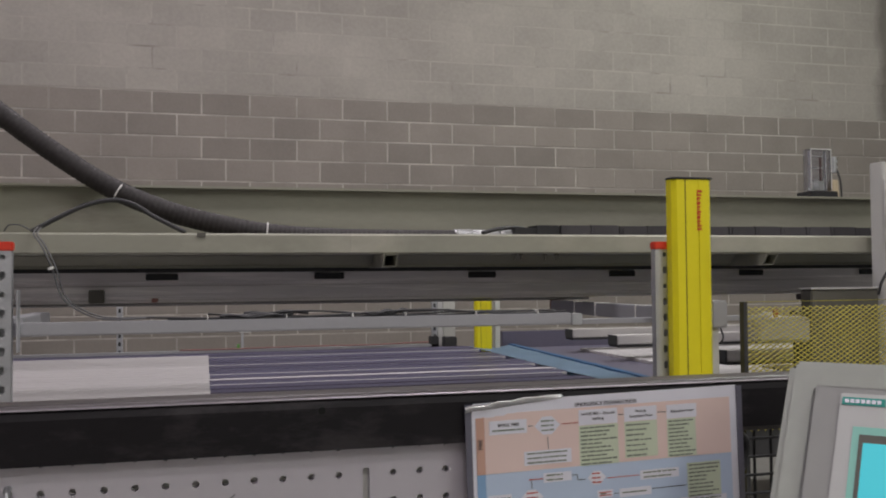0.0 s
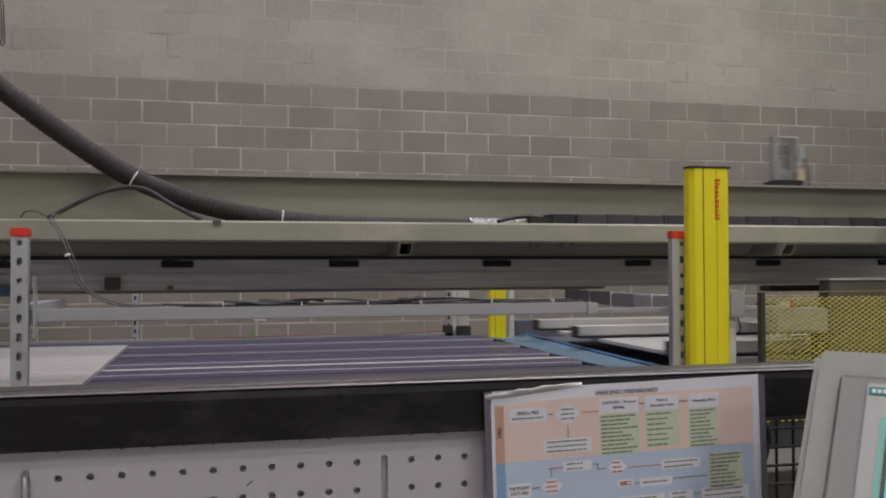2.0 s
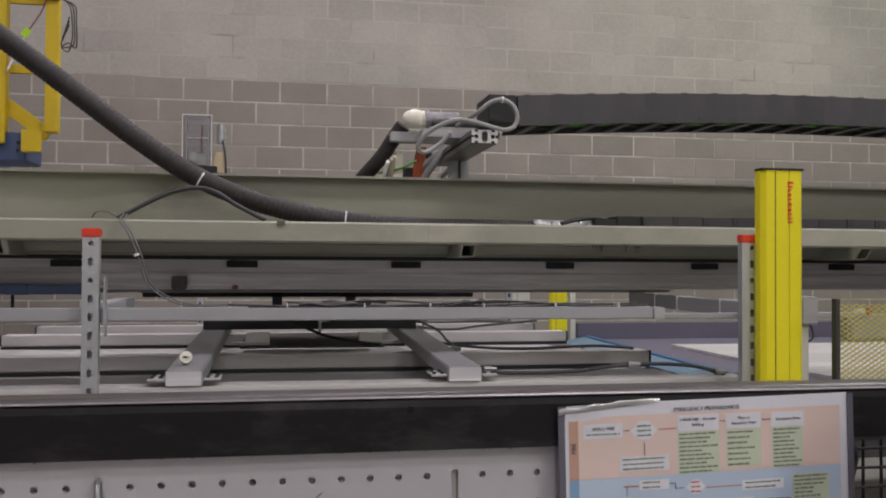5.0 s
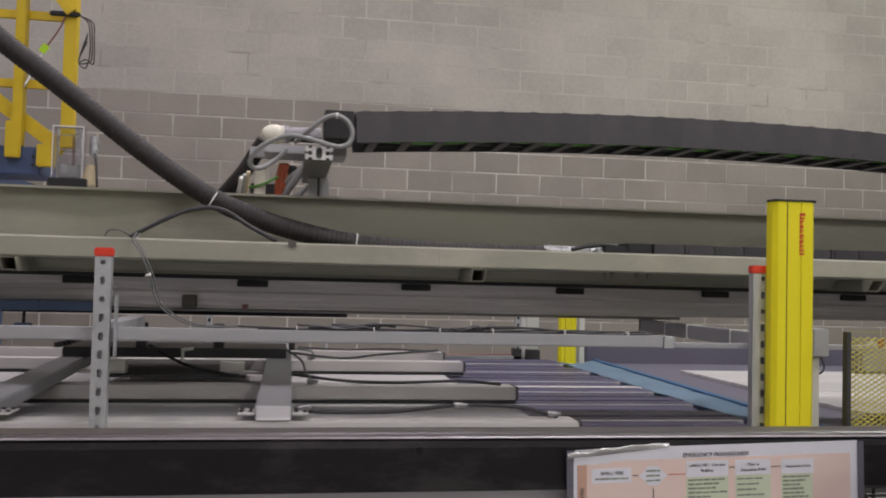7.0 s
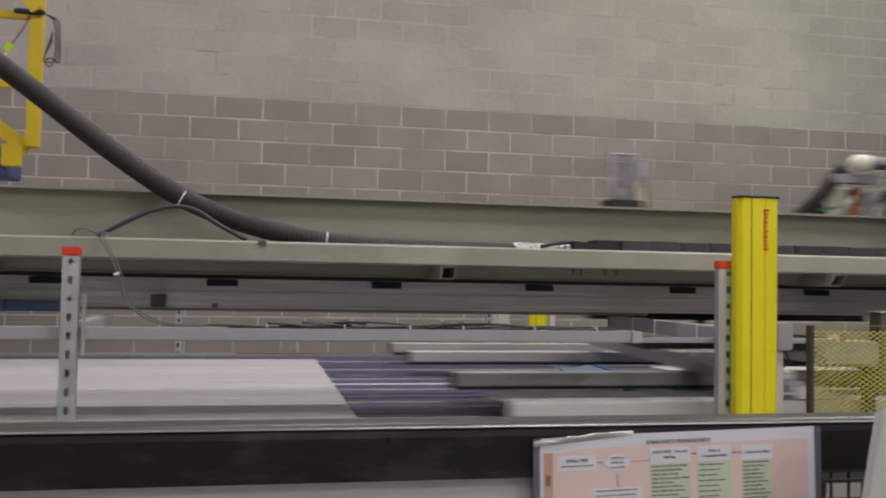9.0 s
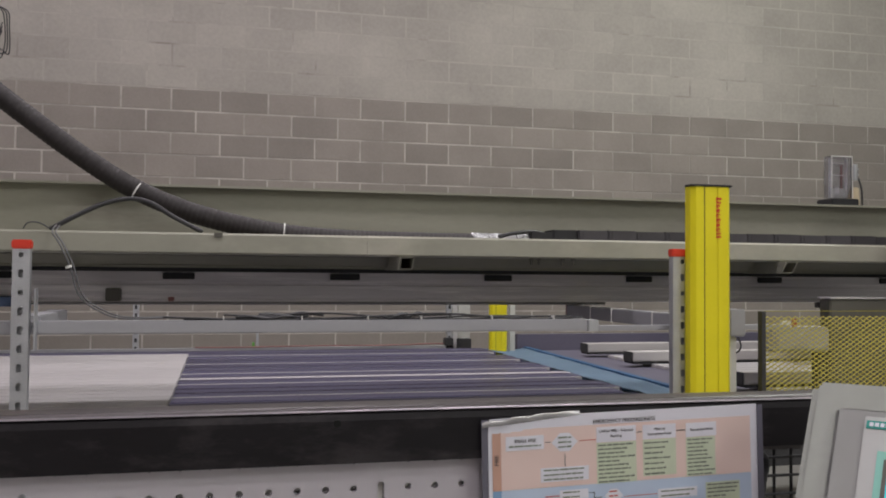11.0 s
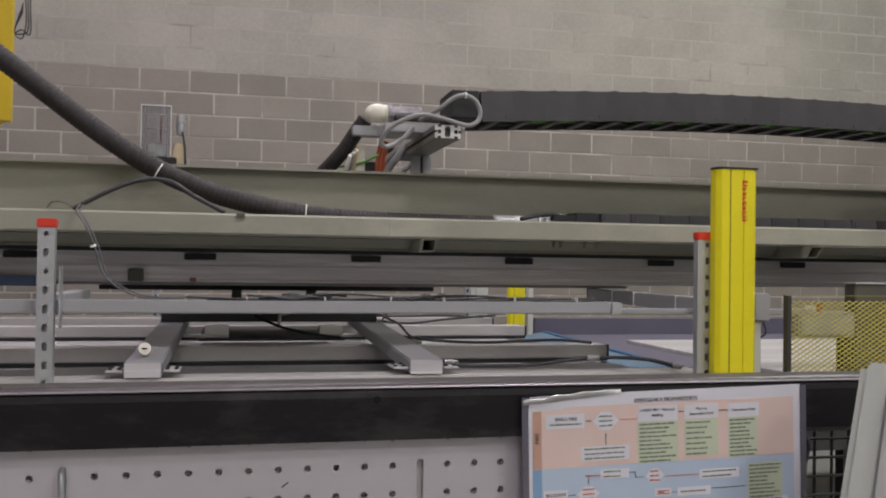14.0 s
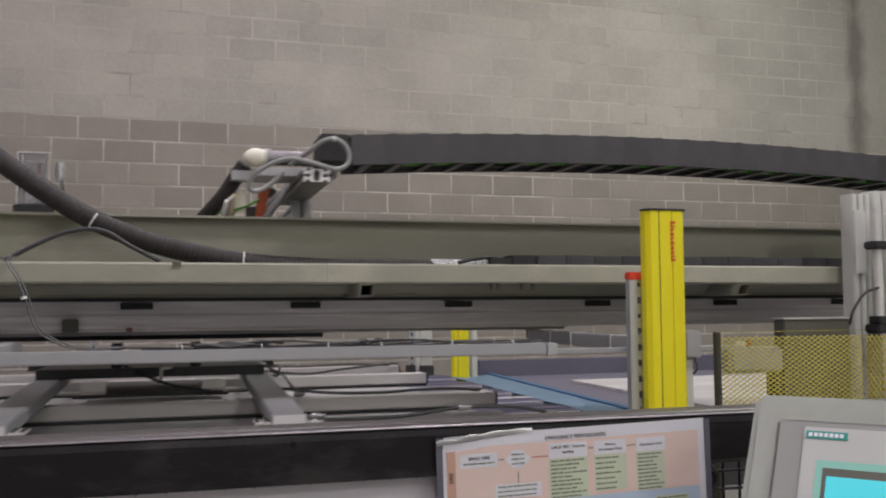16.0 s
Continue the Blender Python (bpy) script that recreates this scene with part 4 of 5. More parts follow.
def patch(name, x0, x1, z0, z1, material, lift=0.0004, label=""):
    return part(name, boxes((x0, x1, -lift - 0.0001, -lift + 0.0001, -z1, -z0)), material, sheet, label)


patch("fire_zone", 0.0122, 0.2640, 0.0112, 0.0654, PAPER_PINK)
patch("fire_label_zone", 0.0038, 0.0120, 0.0112, 0.0654, PAPER_ROSE, 0.0006)
patch("incident_zone", 0.0122, 0.2640, 0.0656, 0.140, PAPER_BLUE)
patch("incident_label_zone", 0.0038, 0.0120, 0.0656, 0.140, PAPER_DEEP, 0.0006)
patch("lower_zone", 0.0122, 0.2640, 0.1405, 0.196, PAPER_GREEN)
writing("heading", "EMERGENCY PREPAREDNESS", 0.0049, 0.132, -0.0082, sheet, INK, y=-0.0020)
BOXES = [(0.0165, 0.0529, 0.0176, 0.0303), (0.1044, 0.1440, 0.0136, 0.0278), (0.1509, 0.1850, 0.0142, 0.0276), (0.1955, 0.2275, 0.0148, 0.0280), (0.0493, 0.0961, 0.0478, 0.0606), (0.0675, 0.0954, 0.0690, 0.0776), (0.1654, 0.2062, 0.0748, 0.0836), (0.1432, 0.1765, 0.0900, 0.0980), (0.0134, 0.0361, 0.0850, 0.0978), (0.2067, 0.2568, 0.1044, 0.1190), (0.1726, 0.1978, 0.1047, 0.1134), (0.119, 0.168, 0.1060, 0.1150), (0.1208, 0.1366, 0.0898, 0.0965)]
for x0, x1, z0, z1 in BOXES:
    patch("chart_box", x0, x1, z0, z1, PAPER, 0.0007)
def text_line(x0, x1, z, h, material):
    """One line of print too small to read: a row of word-long bars."""
    bm = bmesh.new()
    x = x0
    while x < x1 - 0.001:
        e = min(x + random.uniform(0.0035, 0.0095), x1)
        box(bm, x, e, -0.0011, -0.0009, -z - h * 0.5, -z + h * random.uniform(0.35, 0.6))
        x = e + 0.0008
    part("text_line", bm, material, sheet)


for x0, x1, z0, z1, n in ((0.1044, 0.1440, 0.0282, 0.0655, 10), (0.1509, 0.1848, 0.0280, 0.0618, 7), (0.1955, 0.2260, 0.0284, 0.0648, 10), (0.2153, 0.2511, 0.0720, 0.1050, 9)):
    patch("note_box", x0, x1, z0, z1, PAPER_GREEN, 0.0007)
    for k in range(n):
        z = z0 + (k + 0.6) * (z1 - z0) / n
        text_line(x0 + 0.0015, x0 + 0.003 + (x1 - x0 - 0.004) * (0.55 + 0.45 * random.random()), z, 0.0015, INK_GREEN)
for x0, x1, z0, z1 in BOXES[4:8] + BOXES[9:]:
    n = max(1, int((z1 - z0) / 0.0042))
    for k in range(n):
        z = z0 + (k + 0.5) * (z1 - z0) / n
        text_line(x0 + 0.003, x1 - 0.003 - 0.006 * random.random(), z, 0.0014, INK_GREEN)
for text, size, x, z in (("SMALL FIRE", 0.0042, 0.0348, 0.0220), ("LARGE FIRE -  Evacuate", 0.0035, 0.1240, 0.0176), ("Building", 0.0036, 0.1236, 0.0224), ("Meet at", 0.0036, 0.1680, 0.0184), ("Evacuation Point", 0.0036, 0.1680, 0.0230), ("Evacuation Point", 0.0036, 0.2117, 0.0213), ("INCIDENT", 0.0042, 0.0248, 0.0892), ("OCCURS", 0.0042, 0.0248, 0.0938)):
    writing("caption", text, size, x, -z, sheet, INK, y=-0.0012)
text_line(0.0195, 0.050, 0.0266, 0.0014, INK_GREEN)
writing("side_caption", "FIRE", 0.0052, 0.0078, -0.038, sheet, INK, turn=90, y=-0.0012)
for cx, cz, w, h, m in ((0.0730, 0.0252, 0.0128, 0.0104, PAPER), (0.1207, 0.0775, 0.0094, 0.0078, PAPER), (0.0558, 0.0900, 0.0110, 0.0086, PAPER)):
    bm = bmesh.new()
    vs = [bm.verts.new((cx + a * w, -0.0008, -cz + b * h)) for a, b in ((-1, 0), (-0.35, -0.8), (0.35, -0.8), (1, 0), (0.35, 0.8), (-0.35, 0.8))]
    bm.faces.new(vs)
    part("decision_box", bm, m, sheet)
    for k in range(3):
        text_line(cx - w * 0.5, cx + w * 0.5, cz + (k - 1) * 0.0042, 0.0014, INK_RED if cz > 0.05 else INK_GREEN)
for x0, x1, z0, z1, ink in ((0.0540, 0.0590, 0.0242, 0.0248, INK), (0.1448, 0.1500, 0.0200, 0.0206, INK), (0.1858, 0.1945, 0.0206, 0.0212, INK), (0.0728, 0.0733, 0.0362, 0.0470, INK), (0.0368, 0.0440, 0.0898, 0.0904, INK), (0.0956, 0.1010, 0.0728, 0.0733, INK), (0.1010, 0.1015, 0.0728, 0.0780, INK), (0.1015, 0.1090, 0.0776, 0.0781, INK), (0.1775, 0.2130, 0.0925, 0.0930, INK), (0.1375, 0.1425, 0.0936, 0.0941, INK), (0.0556, 0.0560, 0.0745, 0.0815, INK), (0.1980, 0.2060, 0.1085, 0.1090, INK), (0.0870, 0.1035, 0.0244, 0.0250, INK_RED), (0.1310, 0.1645, 0.0785, 0.0791, INK_RED), (0.0530, 0.0672, 0.0733, 0.0742, INK_RED), (0.1225, 0.1350, 0.0915, 0.0923, INK_RED), (0.1225, 0.1350, 0.0942, 0.0950, INK_RED)):
    part("arrow", boxes((x0, x1, -0.0012, -0.0008, -z1, -z0)), ink, sheet)
for x0, x1 in ((W, W + 0.0058), (-0.006, 0)):
    part("sleeve_edge", boxes((x0, x1, -0.0012, 0.0002, -Hh, -0.001)), SLEEVE, poster, "clear plastic sleeve edge")
bm = bmesh.new()
n = 26
rows = []
for i in range(n + 1):
    u = i / n
    x = -0.007 + 0.095 * u
    wob = 0.0012 * math.sin(u * 23) * (1 - u)
    rows.append([bm.verts.new((x, -0.005 * (1 - u) - 0.001, -0.003 + 0.0065 * math.sin(u * math.pi * 0.55) * 0.9 + wob)), bm.verts.new((x, -0.007 * (1 - u) - 0.0012, -0.0055 + 0.0085 * u + wob)), bm.verts.new((x, -0.002, -0.0085 + 0.008 * u))])
for a, b in zip(rows, rows[1:]):
    for k in (0, 1):
        bm.faces.new((a[k], a[k + 1], b[k + 1], b[k])).smooth = True
part("curled_edge", bm, CURL, poster, "glossy curled sleeve edge")

# ---- operator panel ----
TH, PH = radians(35.0), radians(50.0)
u = Vector((math.cos(PH), -math.sin(PH), 0))
v = Vector((-math.sin(TH) * math.sin(PH), -math.sin(TH) * math.cos(PH), -math.cos(TH)))
w = u.cross(v)
HM = Matrix((u, w, -v)).transposed().to_4x4()
HM.translation = (0.203, 0.9, 1.383)
hmi = thing("operator_panel", "grey industrial operator touch panel, screen lit cyan", "control panel")
hmi.matrix_basis = HM
part("enclosure", boxes((-0.005, 0.36, 0, 0.10, -0.30, 0.005), bevel=0.007), HMI_GREY, hmi)
bez = part("bezel", boxes((0.020, 0.335, -0.006, -0.0005, -0.275, -0.024), bevel=0.0045), HMI_EDGE, hmi)
part("face_plate", boxes((0.0435, 0.322, -0.0085, -0.006, -0.265, -0.032), bevel=0.001), HMI_FACE, bez)
part("maker_label", boxes((0.0455, 0.0785, -0.0092, -0.0084, -0.0435, -0.0365)), TEAL, bez, "teal maker's label")
part("label_bars", boxes(*[(0.0478 + 0.0041 * k, 0.0508 + 0.0041 * k, -0.0096, -0.0091, -0.0417, -0.0383) for k in range(7)]), PAPER, bez)
part("screen_border", boxes((0.056, 0.30, -0.0092, -0.0084, -0.235, -0.063)), TEAL_PALE, bez)
part("screen_rim", boxes((0.0615, 0.292, -0.0098, -0.009, -0.228, -0.0700)), HOOD, bez)
part("screen", boxes((0.0650, 0.287, -0.0104, -0.0097, -0.223, -0.0775)), SCREEN, bez, "lit cyan screen")
part("stand", boxes((0.40, 0.45, 0.92, 0.965, 0, 1.17), (0.36, 0.49, 0.90, 0.985, 0, 0.012)), STEEL_GREY, hmi, at=HM.inverted())


# ---- white boards ----
def plank_mesh():
    bm = bmesh.new()
    w = 0.1965
    profile_x(bm, [(0, 0), (0, 0.012), (0.004, 0.016), (w * 0.46, 0.0165), (w * 0.485, 0.0125), (w * 0.515, 0.0125), (w * 0.54, 0.0165), (w - 0.004, 0.016), (w, 0.012), (w, 0)], -2.45, 0)
    return mesh_of("plank", bm, WHITE_SHEET)


PLANK = plank_mesh()


def board(label, planks):
    t = thing("white_board_panel", label, "panel", group="white panels")
    for k in range(planks):
        part("plank", PLANK, None, t, at=(0.0015 * math.sin(k * 2.3), 2.95 + 0.2 * k, 0))
    return t


panel_a = board("white grooved board panel travelling on the conveyor", 12)
panel_b = board("white grooved board panel carried by the gripper", 12)
panel_c = board("white grooved board panel waiting on the infeed table", 11)
panel_d = board("white grooved board panel arriving on the infeed table", 11)



def deeper(bm):
    """Moves what stands on the rear of the carriage's head back to its depth."""
    bmesh.ops.scale(bm, vec=(1.158,) * 3, space=Matrix.Translation((0.769, -0.223, -1.457)), verts=bm.verts)
    return bm


# ---- the moving carriage ----
car = thing("gantry_carriage", "moving gantry carriage with vacuum gripper and cable chain", "gantry carriage")
# cable chain, upper run: a shallow arch that follows the carriage
head = part("chain_bracket", boxes((-0.112, -0.02, 3.06, 3.24, 1.935, 2.024), bevel=0.002), RUBBER, car, "dark chain end bracket")
bm = boxes((-0.0545, 0.0545, -0.10, -0.092, -0.049, 0.049), (-0.0545, 0.0545, 0.122, 0.13, -0.049, 0.049), (-0.0545, 0.0545, -0.0915, 0.1215, 0.042, 0.048))
cyl(bm, (0.030, -0.1018, -0.033), (0.030, -0.0995, -0.033), 0.0055, 10)
cyl(bm, (-0.012, -0.1012, 0.034), (-0.012, -0.0995, 0.034), 0.004, 8)
box(bm, -0.036, -0.012, -0.1006, -0.0998, 0.049, 0.0515)
link = mesh_of("link", bm, CHAIN)
rib = mesh_of("rib", boxes((-0.015, 0.015, -0.0925, 0.1225, -0.049, -0.042), bevel=0.002), CHAIN)


def arch(s):
    """Height of the chain's centre, s metres behind the carriage."""
    return max(2.013 - 0.0288 * (s - 1.15) ** 2, 1.93)


for k in range(50):
    s = 0.042 + 0.109 * k
    tilt = math.degrees(math.atan2(arch(s + 0.05) - arch(s - 0.05), 0.10))
    part("link", link, CHAIN, head, at=pose(s, 3.16, arch(s), 0, -tilt, 0))
    part("rib", rib, CHAIN, head, at=pose(s, 3.16, arch(s), 0, -tilt, 0))
for off, m in ((0.035, GREEN), (-0.03, CABLE), (0.085, CABLE)):
    bm = bmesh.new()
    sweep(bm, [Vector((0.02 + 0.05 * k, 3.14 + off, arch(0.02 + 0.05 * k) - 0.030 + 0.004 * math.sin(k * 0.7 + off * 40))) for k in range(100)], 0.008)
    part("inner_cable", bm, m, head)
# aluminium extrusion carrying the chain end
for a, b, c, d in ((-0.170, -0.0845, 1.864, 1.872), (-0.170, -0.0845, 1.898, 1.906), (-0.170, -0.162, 1.8723, 1.880), (-0.170, -0.162, 1.890, 1.8977), (-0.0925, -0.0845, 1.8723, 1.880), (-0.0925, -0.0845, 1.890, 1.8977)):
    part("cross_extrusion", boxes((a, b, 3.051, 3.75, c, d)), ALU_SHADED, car, "slotted aluminium extrusion")
ext = bmesh.new()
hole_cells(ext, [(-0.170, -0.139, 1.864, 1.906, -0.1545, 1.885, 0.0072, 0.0072), (-0.139, -0.1155, 1.864, 1.906, -0.1272, 1.885, 0.0100, 0.0190), (-0.1155, -0.0845, 1.864, 1.906, -0.1, 1.885, 0.0072, 0.0072)], 0.006)
part("extrusion_end", ext, ALU_CLEAN, car, at=(0, 3.0485, 0))
# black patches paint the shaded slots of the end face
for zz, xx in ((1.8665, -0.1545), (1.9035, -0.1545), (1.8665, -0.1), (1.9035, -0.1)):
    part("end_slot", boxes((xx - 0.0055, xx + 0.0055, 3.0475, 3.0487, zz - 0.004, zz + 0.004)), RUBBER, car)
for xx in (-0.1665, -0.088):
    part("end_slot", boxes((xx - 0.003, xx + 0.003, 3.0475, 3.0487, 1.881, 1.889)), RUBBER, car)
# added dark filler, so that the profile's openings look shaded
part("dark_core", boxes((-0.161, -0.0935, 3.056, 3.74, 1.8725, 1.8975)), PLATE_DARK, car)
for a in (-0.150, -0.108):
    part("upright_extrusion", boxes((a, a + 0.034, 3.54, 3.58, 1.741, 1.865), bevel=0.003), STEEL_GREY, car)
# black strip stands in for the shade between the two uprights
part("upright_gap", boxes((-0.115, -0.109, 3.545, 3.575, 1.741, 1.863)), RUBBER, car)
for a in (0.0, 0.035):
    bm = bmesh.new()
    cyl(bm, (-0.255 + a, 3.57, 1.742), (-0.165 + a * 0.4, 3.57, 1.815 + a * 0.5), 0.009, 10)
    part("stay", bm, STEEL_GREY, car)
part("head_plate", boxes((-0.30, -0.03, 3.24, 3.42, 1.906, 1.934), bevel=0.003), STEEL_GREY, car)
part("motor_plate", deeper(boxes((-0.42, -0.26, 3.14, 3.19, 1.872, 1.905), bevel=0.003)), STEEL_GREY, car, "grey painted motor bracket")
mot = bmesh.new()
bmesh.ops.create_uvsphere(mot, u_segments=24, v_segments=14, radius=0.031)
bmesh.ops.scale(mot, vec=(1.35, 1, 1), verts=mot.verts)
for v_ in mot.verts:
    if v_.co.x > 0.02:
        v_.co.x = 0.02 + (v_.co.x - 0.02) * 0.35
bmesh.ops.translate(mot, vec=(-0.343, 3.12, 1.944), verts=mot.verts)
for f_ in mot.faces:
    f_.smooth = True
cyl(mot, (-0.325, 3.12, 1.945), (-0.308, 3.12, 1.946), 0.027, 20)
part("motor_cap", deeper(mot), OFFWHITE, car, "ivory plastic motor cap")
mot = bmesh.new()
cyl(mot, (-0.310, 3.12, 1.945), (-0.20, 3.13, 1.948), 0.024, 16)
cyl(mot, (-0.312, 3.12, 1.946), (-0.298, 3.12, 1.947), 0.030, 16)
part("wrapped_hose", deeper(mot), FILM, car, "hose wrapped in clear film")
bm = bmesh.new()
cyl(bm, (-0.29, 3.10, 1.93), (-0.10, 3.12, 1.93), 0.011, 10)
part("feed_pipe", deeper(bm), CABLE, car)
for k in range(3):
    bm = bmesh.new()
    sweep(bm, smooth_path([(-0.40 + 0.014 * k, 3.62, 1.745), (-0.395 + 0.013 * k, 3.55, 1.80), (-0.385 + 0.012 * k, 3.50, 1.85 + 0.01 * k)], 6), 0.007)
    part("air_tube", bm, (TIE, CONDUIT, TAN)[k], car)
duct = bmesh.new()
sweep(duct, even(smooth_path([(-0.375, 3.17, 1.93), (-0.405, 3.19, 1.885), (-0.44, 3.21, 1.83), (-0.50, 3.25, 1.76), (-0.54, 3.28, 1.71)], 10), 0.0035), 0.025, 12, ridge=0.0006, period=0.014)
part("drop_hose", deeper(duct), HOSE, car, "grey corrugated hose")
bm = bmesh.new()
sweep(bm, smooth_path([(-0.225, 3.12, 1.905), (-0.255, 3.12, 1.872), (-0.295, 3.115, 1.843), (-0.325, 3.10, 1.836), (-0.338, 3.08, 1.852), (-0.318, 3.06, 1.885), (-0.28, 3.045, 1.912), (-0.22, 3.03, 1.932), (-0.16, 3.02, 1.924), (-0.10, 3.015, 1.908), (-0.064, 3.02, 1.904), (-0.036, 3.02, 1.918), (-0.027, 3.02, 1.948), (-0.042, 3.02, 1.982), (-0.076, 3.02, 2.000), (-0.115, 3.025, 1.990), (-0.155, 3.05, 1.958), (-0.20, 3.14, 1.93)], 8), 0.0074, 10)
part("looped_conduit", bm, CONDUIT, car, "grey flexible conduit in a loop")
bm = bmesh.new()
cyl(bm, (-0.079, 3.02, 2.000), (-0.073, 3.02, 2.000), 0.010, 10)
part("conduit_tie", bm, TIE, car)
bm = bmesh.new()
sweep(bm, smooth_path([(-0.33, 3.2, 1.69), (-0.30, 3.16, 1.765), (-0.27, 3.14, 1.81), (-0.24, 3.13, 1.86), (-0.235, 3.13, 1.90)], 6), 0.012, 10)
sweep(bm, smooth_path([(-0.36, 3.22, 1.69), (-0.32, 3.2, 1.775), (-0.29, 3.17, 1.81), (-0.26, 3.15, 1.835), (-0.19, 3.13, 1.865)], 6), 0.010, 10)
part("conduit", deeper(bm), CONDUIT, car)
bm = bmesh.new()
for k in range(3):
    sweep(bm, smooth_path([(-0.336 + 0.011 * k, 3.19, 1.71), (-0.330 + 0.011 * k, 3.18, 1.81), (-0.320 + 0.010 * k, 3.18, 1.86)], 6), 0.007, 8)
part("orange_cable", deeper(bm), ORANGE, car, "orange cables")
part("pale_block", deeper(boxes((-0.405, -0.37, 3.20, 3.24, 1.70, 1.85), bevel=0.008)), OFFWHITE, car)
part("small_valve", deeper(boxes((-0.42, -0.30, 3.25, 3.29, 1.70, 1.80), (-0.30, -0.27, 3.22, 3.26, 1.83, 1.86), bevel=0.004)), PLATE_DARK, car)
bm = bmesh.new()
sweep(bm, smooth_path([(-0.50, 3.24, 1.776), (-0.44, 3.22, 1.778), (-0.38, 3.19, 1.79), (-0.33, 3.17, 1.815)], 6), 0.004)
part("earth_wire", deeper(bm), GREEN, car, "green earth wire")

# clear enclosure on the rear of the carriage
enc = part("clear_enclosure", boxes((-1.172, -1.055, 4.100, 4.103, 1.885, 2.095), (-1.172, -1.055, 4.157, 4.160, 1.885, 2.095), (-1.172, -1.169, 4.1035, 4.1565, 1.885, 2.095), (-1.058, -1.055, 4.1035, 4.1565, 1.885, 2.095), (-1.1685, -1.0585, 4.1035, 4.1565, 2.092, 2.095)), CLEAR, car, "clear plastic enclosure")
# wire frame, plus white strips that paint the clear box's bright edges
part("inner_frame", boxes((-1.174, -1.1705, 4.097, 4.0995, 1.885, 2.095), (-1.0565, -1.053, 4.097, 4.0995, 1.885, 2.095), (-1.172, -1.055, 4.097, 4.0995, 2.091, 2.0955), (-1.160, -1.157, 4.12, 4.14, 1.889, 2.088), (-1.071, -1.068, 4.12, 4.14, 1.889, 2.088), (-1.157, -1.071, 4.125, 4.135, 2.0, 2.003), (-1.157, -1.071, 4.125, 4.135, 2.060, 2.062)), TIE, enc)
part("inner_unit", boxes((-1.150, -1.076, 4.12, 4.149, 1.886, 1.935), bevel=0.003), CREAM, enc)
part("inner_switch", boxes((-1.142, -1.118, 4.114, 4.1195, 1.905, 1.940), bevel=0.002), TIE, enc, "white switch block")
part("inner_lead", boxes((-1.100, -1.094, 4.124, 4.130, 1.9355, 2.055)), RED_DULL, enc)
part("enclosure_base", boxes((-1.185, -1.03, 4.08, 4.2, 1.742, 1.880), bevel=0.004), RUBBER, car)
bm = bmesh.new()
cyl(bm, (-1.018, 4.13, 1.98), (-1.018, 4.13, 2.06), 0.016, 14)
cyl(bm, (-1.018, 4.13, 2.0), (-1.018, 4.13, 2.012), 0.020, 14)
cyl(bm, (-1.018, 4.13, 2.03), (-1.018, 4.13, 2.04), 0.020, 14)
part("fitting", bm, GALV, car)
bm = bmesh.new()
cyl(bm, (-1.035, 4.12, 1.86), (-1.024, 4.12, 1.94), 0.032, 12, 0.020)
cyl(bm, (-1.042, 4.12, 1.80), (-1.035, 4.12, 1.86), 0.016, 12, 0.032)
part("wrapped_lead", bm, TAN, car, "tan wrapped lead")
bm = bmesh.new()
sweep(bm, smooth_path([(-1.01, 4.11, 1.99), (-1.0, 4.1, 1.93), (-0.995, 4.1, 1.85)], 6), 0.0045)
part("lead", bm, CABLE, car)
part("carriage_plate", boxes((-1.25, -0.05, 3.62, 4.30, 1.70, 1.74), (-0.9, -0.3, 3.70, 3.74, 1.38, 1.70), bevel=0.004), PLATE_DARK, car)
part("lift_beam", boxes((-1.305, 0.033, 3.96, 4.06, 1.340, 1.368), bevel=0.003), BLACK, car, "black lifting beam")

# vacuum gripper under the carriage; its own small lift
grip = part("gripper_frame", boxes((-1.07, -0.21, 3.95, 4.30, 1.205, 1.243), bevel=0.003), PLATE_DARK, car, "dark gripper frame")
for a in (-0.80, -0.50):
    part("lift_guide", boxes((a, a + 0.04, 3.98, 4.02, 1.244, 1.339)), PLATE_DARK, grip)
for ax in (-1.027, -0.239):
    bm = boxes((-0.050, 0.050, 0, 1.91, -0.043, 0), bevel=0.004)
    part("arm", bm, STEEL_GREY, grip, "rectangular grey steel gripper arm", at=pose(ax, 2.80, 1.173, 1.6, 0, 0))
    part("arm_end", boxes((ax - 0.047, ax + 0.047, 2.7965, 2.7992, 1.132, 1.1715)), ALU, grip)
    for s in (-0.075, 0.075):
        bm = boxes((ax + s - 0.022, ax + s + 0.022, 2.80, 2.90, 1.146, 1.151), bevel=0.001)
        for q in (2.825, 2.875):
            for u in (-0.012, 0.012):
                bolt = bmesh.new()
                cyl(bolt, (ax + s + u, q, 1.1512), (ax + s + u, q, 1.1565), 0.0065, 6)
                part("bolt", bolt, PLATE_DARK, grip)
        part("bolt_plate", bm, VAC_BAR, grip)
    for k in range(7):
        bm = bmesh.new()
        box(bm, ax - 0.062 + (0.1 if ax > -0.6 else 0), ax - 0.038 + (0.1 if ax > -0.6 else 0), 3.9 + 0.08 * k, 3.93 + 0.08 * k, 1.243, 1.262)
        part("chain_tooth", bm, RUBBER, grip)
    part("spring_block", boxes((ax + (0.13 if ax < -0.6 else -0.22), ax + (0.22 if ax < -0.6 else -0.13), 3.80, 3.86, 1.166, 1.202), bevel=0.001), TIE, grip)
    part("ledge", boxes((ax + (0.052 if ax < -0.6 else -0.22), ax + (0.22 if ax < -0.6 else -0.052), 3.80, 3.86, 1.156, 1.165)), VAC_BAR, grip)
